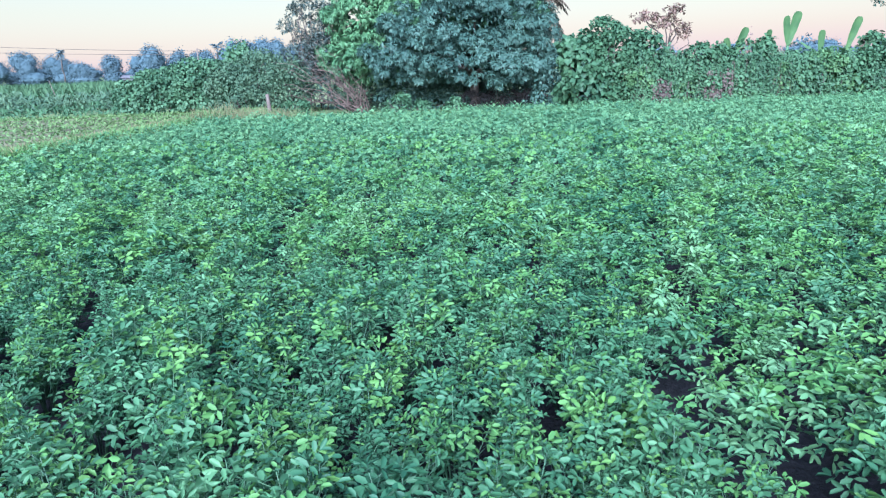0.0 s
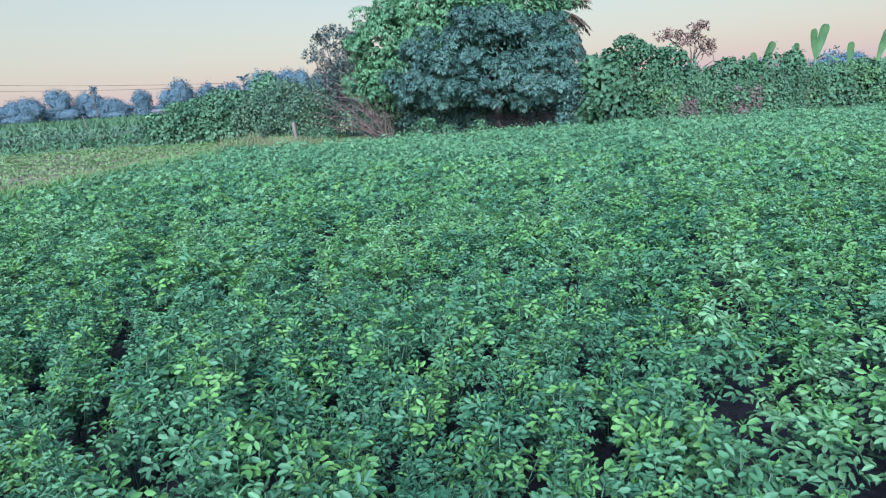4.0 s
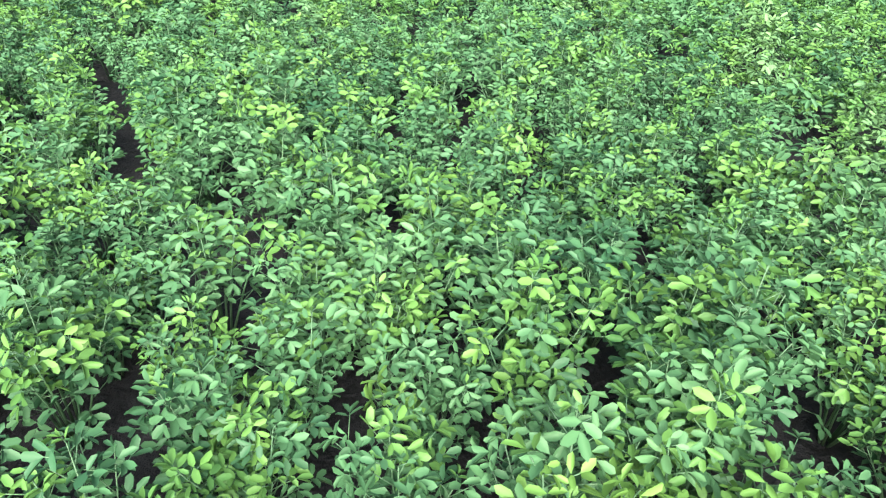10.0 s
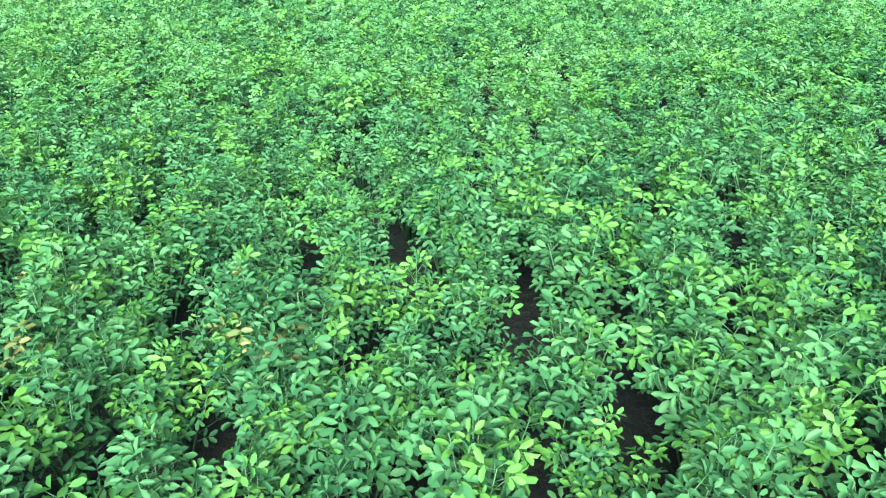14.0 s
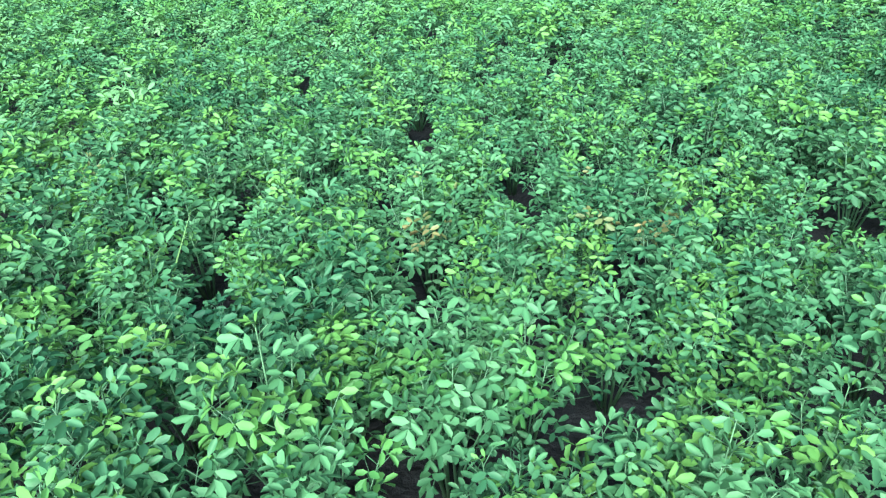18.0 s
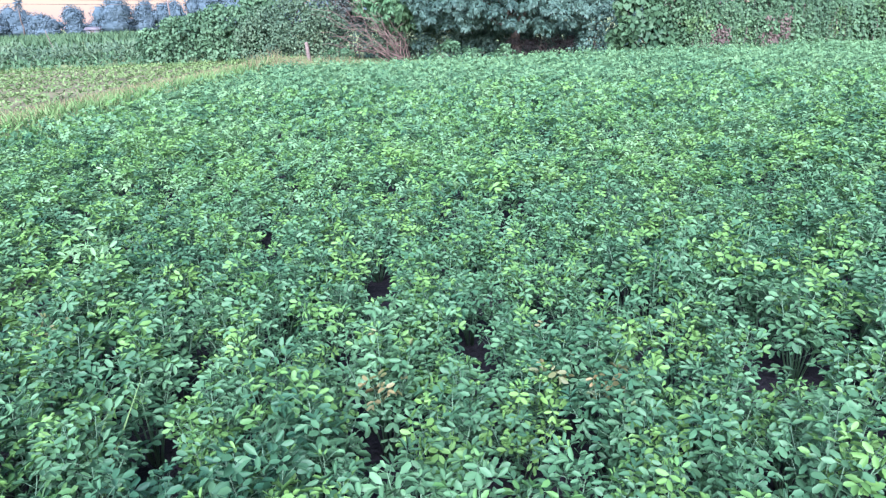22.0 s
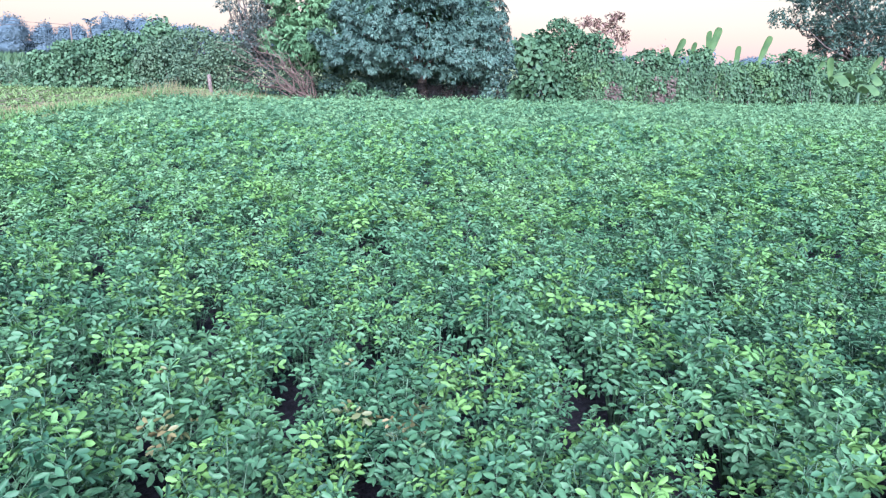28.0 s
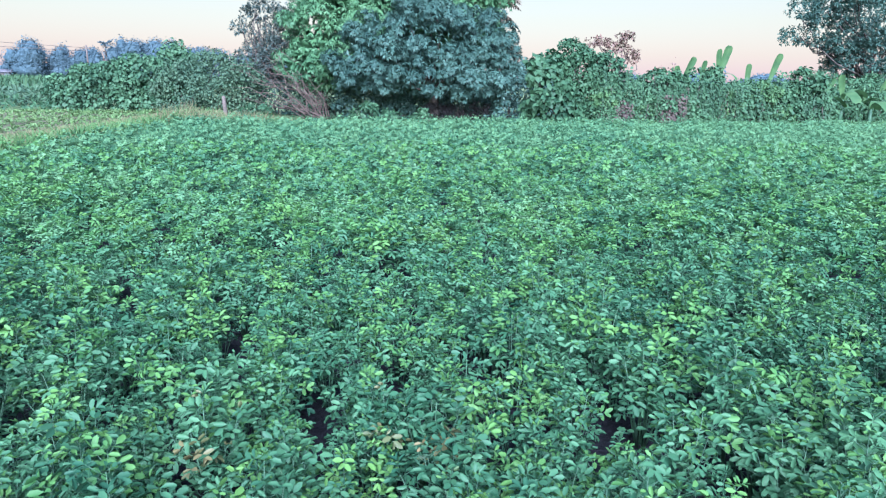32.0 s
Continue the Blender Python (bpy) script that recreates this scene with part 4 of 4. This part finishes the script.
def reddish_tree():
    rng = np.random.RandomState(74)
    base = (7.9, 23.8, 0)
    blobs = [(7.1, 23.8, 2.85, 0.5, 0.5, 0.16), (7.7, 23.8, 2.65, 0.5, 0.5, 0.25), (8.0, 23.8, 3.05, 0.35, 0.4, 0.16), (8.4, 23.8, 2.4, 0.3, 0.4, 0.3)]
    at, out = shell(rng, 260, blobs, -0.9, 0.9, 0.4, 3)
    tree("reddish_tree", base, [whorls(rng, at, out, 5, 0.12, 0.05, SIMPLE, 0.2)], limbs_to(rng, base, 1.9, blobs, 0.09, 2), "small sparse tree with reddish-brown leaves", "tree", REDDISH)


def right_tree():
    rng = np.random.RandomState(75)
    base = (24.8, 32.0, 0)
    blobs = [(20.5, 31.5, 3.8, 1.0, 0.8, 0.4), (20.6, 31.5, 5.0, 1.1, 0.9, 0.5), (22.4, 31.5, 6.0, 1.6, 1.4, 1.0), (23.3, 31.8, 4.5, 2.0, 2.0, 1.8), (24.7, 31.6, 2.9, 2.4, 1.8, 1.5), (26.5, 32.0, 5.2, 3.2, 3.0, 2.6),
             (26.2, 31.4, 1.8, 2.5, 1.6, 1.3), (29.2, 32.2, 4.4, 3.0, 2.6, 2.6), (28.8, 31.4, 2.0, 2.4, 1.6, 1.5)]
    ends = boughs(rng, blobs, 420, 0.42, -0.9, 6)
    at, out = outside(*shell(rng, 11500, ends, -0.8, 0.6, 0.25, 6), blobs, 0.7)
    fill, fill_out = shell(rng, 2500, blobs, -0.9, 0.6, 0.2, 6)
    at, out = np.concatenate([at, fill]), np.concatenate([out, fill_out])
    tree("spreading_tree", base, [whorls(rng, at, out, 7, 0.15, 0.06, SIMPLE, 0.3)], limbs_to(rng, base, 2.2, blobs[:6], 0.16), "spreading dark tree with fine foliage and a bare trunk", "tree", DUSKY)


def hull(blob, seed):
    """A closed lumpy ball: the dense inside of a far crown."""
    th, ph = np.meshgrid(np.linspace(0.02, math.pi - 0.02, 8), np.linspace(0, 2 * math.pi, 13)[:-1], indexing="ij")
    d = np.stack([np.sin(th) * np.cos(ph), np.sin(th) * np.sin(ph), np.cos(th)], -1).reshape(-1, 3)
    b = np.asarray(blob, float)
    v = b[:3] + d * b[3:] * (0.74 + 0.14 * lumps(d, 2.6, seed))[:, None]
    i, k = np.meshgrid(np.arange(7), np.arange(12), indexing="ij")
    q, r = (i * 12 + k).ravel(), (i * 12 + (k + 1) % 12).ravel()
    return v, np.concatenate([np.stack([q, q + 12, r], 1), np.stack([r, q + 12, r + 12], 1)])


def small_far_tree(x, y, top, wide, seed, mat=HAZE_LEAF, n=3200, leaf=0.32, dense=True, label="tree on the far tree line, leaf colour tinted with blue haze", group="far tree line"):
    rng = np.random.RandomState(seed)
    base = (x, y, 0)
    blobs = []
    for _ in range(7):
        a, w, h = rng.uniform(-0.5, 0.5), wide * rng.uniform(0.22, 0.40), top * rng.uniform(0.18, 0.28)
        blobs.append((x + a * wide, y + rng.uniform(-1, 1), min(top - h, top * (0.85 - 0.9 * a * a) * rng.uniform(0.7, 1.0)), w, w, h))
    blobs += [(x, y, top * 0.5, wide * 0.48, wide * 0.45, top * 0.32), (x + rng.uniform(-0.2, 0.2) * wide, y, top * 0.24, wide * 0.66, wide * 0.5, top * 0.26)]
    at, out = shell(rng, n, blobs, -0.8, 0.1, 0.16, seed % 5)
    at += rng.normal(0, 0.9 * leaf, at.shape)
    crown = [leaves(SIMPLE, at, np.cross(out, rng.normal(0, 1, at.shape)), out + (0, 0, 0.3) + rng.normal(0, 0.25, at.shape), leaf * rng.uniform(0.6, 1.3, len(at)), leaf)]
    crown += [hull(b, (seed + i) % 7) for i, b in enumerate(blobs)] if dense else []
    tree("far_tree", base, crown, limbs_to(rng, base, top * 0.35, blobs[-2:], 0.025 * top, 2), label, "tree", mat, group=group)


reddish_tree()
right_tree()
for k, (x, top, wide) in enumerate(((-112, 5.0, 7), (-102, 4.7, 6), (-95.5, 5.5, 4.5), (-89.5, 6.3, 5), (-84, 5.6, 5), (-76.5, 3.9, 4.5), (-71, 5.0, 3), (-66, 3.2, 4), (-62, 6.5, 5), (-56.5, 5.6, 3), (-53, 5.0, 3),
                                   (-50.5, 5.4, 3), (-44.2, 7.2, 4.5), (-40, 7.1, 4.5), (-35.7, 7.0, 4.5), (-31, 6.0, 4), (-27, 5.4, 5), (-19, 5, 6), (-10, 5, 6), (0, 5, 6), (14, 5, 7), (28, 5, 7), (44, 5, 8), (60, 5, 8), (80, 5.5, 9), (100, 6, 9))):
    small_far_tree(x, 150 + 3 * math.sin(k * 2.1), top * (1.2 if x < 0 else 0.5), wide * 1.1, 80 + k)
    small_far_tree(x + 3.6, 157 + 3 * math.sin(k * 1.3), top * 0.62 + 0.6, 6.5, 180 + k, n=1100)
small_far_tree(17.6, 34.0, 2.6, 0.5, 120, n=260, leaf=0.12, dense=False, label="thin sapling rising behind the hedge", group="")
small_far_tree(14.4, 33.0, 2.5, 0.5, 121, REDDISH, n=150, leaf=0.12, dense=False, label="thin reddish sapling rising behind the hedge", group="")
small_far_tree(-9.2, 33.0, 2.9, 1.3, 122, SHRUB, n=2600, leaf=0.16, dense=False, label="bushy green tree behind the vine-covered shrubs", group="")


def utility_pole(x, y, h):
    root = new("utility_pole", None)
    root.location = (x, y, 0)
    tagged(root, "thin grey utility pole carrying wires", "utility pole")
    part("shaft", mesh_of("shaft", *tube([(0, 0, 0), (0, 0, h)], [0.16, 0.11], 8), WEATHERED), root)
    part("crossarm", mesh_of("crossarm", *tube([(-0.7, 0, h - 0.5), (0.7, 0, h - 0.5)], [0.06, 0.06], 4), WEATHERED), root)


utility_pole(-41.0, 117.5, 5.6)
utility_pole(-96.0, 112.0, 9.6)
for z0, z1 in ((8.9, 5.2), (7.7, 4.7)):
    v, t = tube([(-96 + 55 * s, 112 + 5.5 * s, z0 + (z1 - z0) * s - 1.6 * s * (1 - s)) for s in np.linspace(0, 1, 14)], 0.032, 4)
    tagged(new("overhead_wire", mesh_of("overhead_wire", v, t, BARK)), "thin sagging overhead wire between utility poles", "wire")


def small_house(name, x, y, w, d, h, ridge, wall_mat, roof_mat, label):
    root = new(name, None)
    root.location = (x, y, 0)
    tagged(root, label, "house")

    def boxy(x0, x1, y0, y1, z0, z1):
        v = np.array([(a, b, c) for a in (x0, x1) for b in (y0, y1) for c in (z0, z1)], float)
        t = np.array([(0, 1, 3), (0, 3, 2), (4, 6, 7), (4, 7, 5), (0, 4, 5), (0, 5, 1), (2, 3, 7), (2, 7, 6), (0, 2, 6), (0, 6, 4), (1, 5, 7), (1, 7, 3)])
        return v, t
    part("wall", mesh_of("wall", *boxy(-w / 2, w / 2, -d / 2, d / 2, 0, h), wall_mat), root)
    e = 0.3
    v = np.array([(-w / 2 - e, -d / 2 - e, h), (w / 2 + e, -d / 2 - e, h), (w / 2 + e, d / 2 + e, h), (-w / 2 - e, d / 2 + e, h), (-w / 2 - e, 0, ridge), (w / 2 + e, 0, ridge)], float)
    part("roof", mesh_of("roof", v, np.array([(0, 1, 5), (0, 5, 4), (2, 3, 4), (2, 4, 5), (0, 4, 3), (1, 2, 5), (0, 3, 2), (0, 2, 1)]), roof_mat), root)
    part("door", mesh_of("door", *boxy(-0.4, 0.4, -d / 2 - 0.05, -d / 2 + 0.02, 0, h - 0.2), BARK), root)


BLUE_SHEET = earthy("blue_roof_sheet", (0.05, 0.07, 0.11), (0.10, 0.13, 0.19), 3, 0.5, 0.1, 0.6)
GREY_SHEET = earthy("grey_roof_sheet", (0.05, 0.05, 0.06), (0.11, 0.11, 0.12), 3, 0.5, 0.1, 0.5)
PLASTER = earthy("pale_plaster", (0.05, 0.055, 0.065), (0.09, 0.095, 0.105), 4, 0.6, 0.1)
small_house("blue_roofed_shed", 23.8, 41.0, 0.9, 1.2, 1.2, 1.62, PLASTER, BLUE_SHEET, "small shed with a blue sheet roof behind the hedge")
small_house("farm_house", -65.8, 146.0, 2.6, 2.2, 1.2, 1.8, PLASTER, GREY_SHEET, "low farm house with a grey roof by the far trees")

# a single tall grass weed among the crop
rng = np.random.RandomState(91)
weed = tagged(new("grass_weed", mesh_of("grass_weed", *blades(rng, np.zeros((7, 3)) + rng.normal(0, 0.01, (7, 3)) * (1, 1, 0), rng.uniform(0.35, 0.6, 7), 0.012, 0.22), GRASS)), "tall thin grass weed among the crop plants", "weed")
weed.location = (-3.55, 1.66, 0)
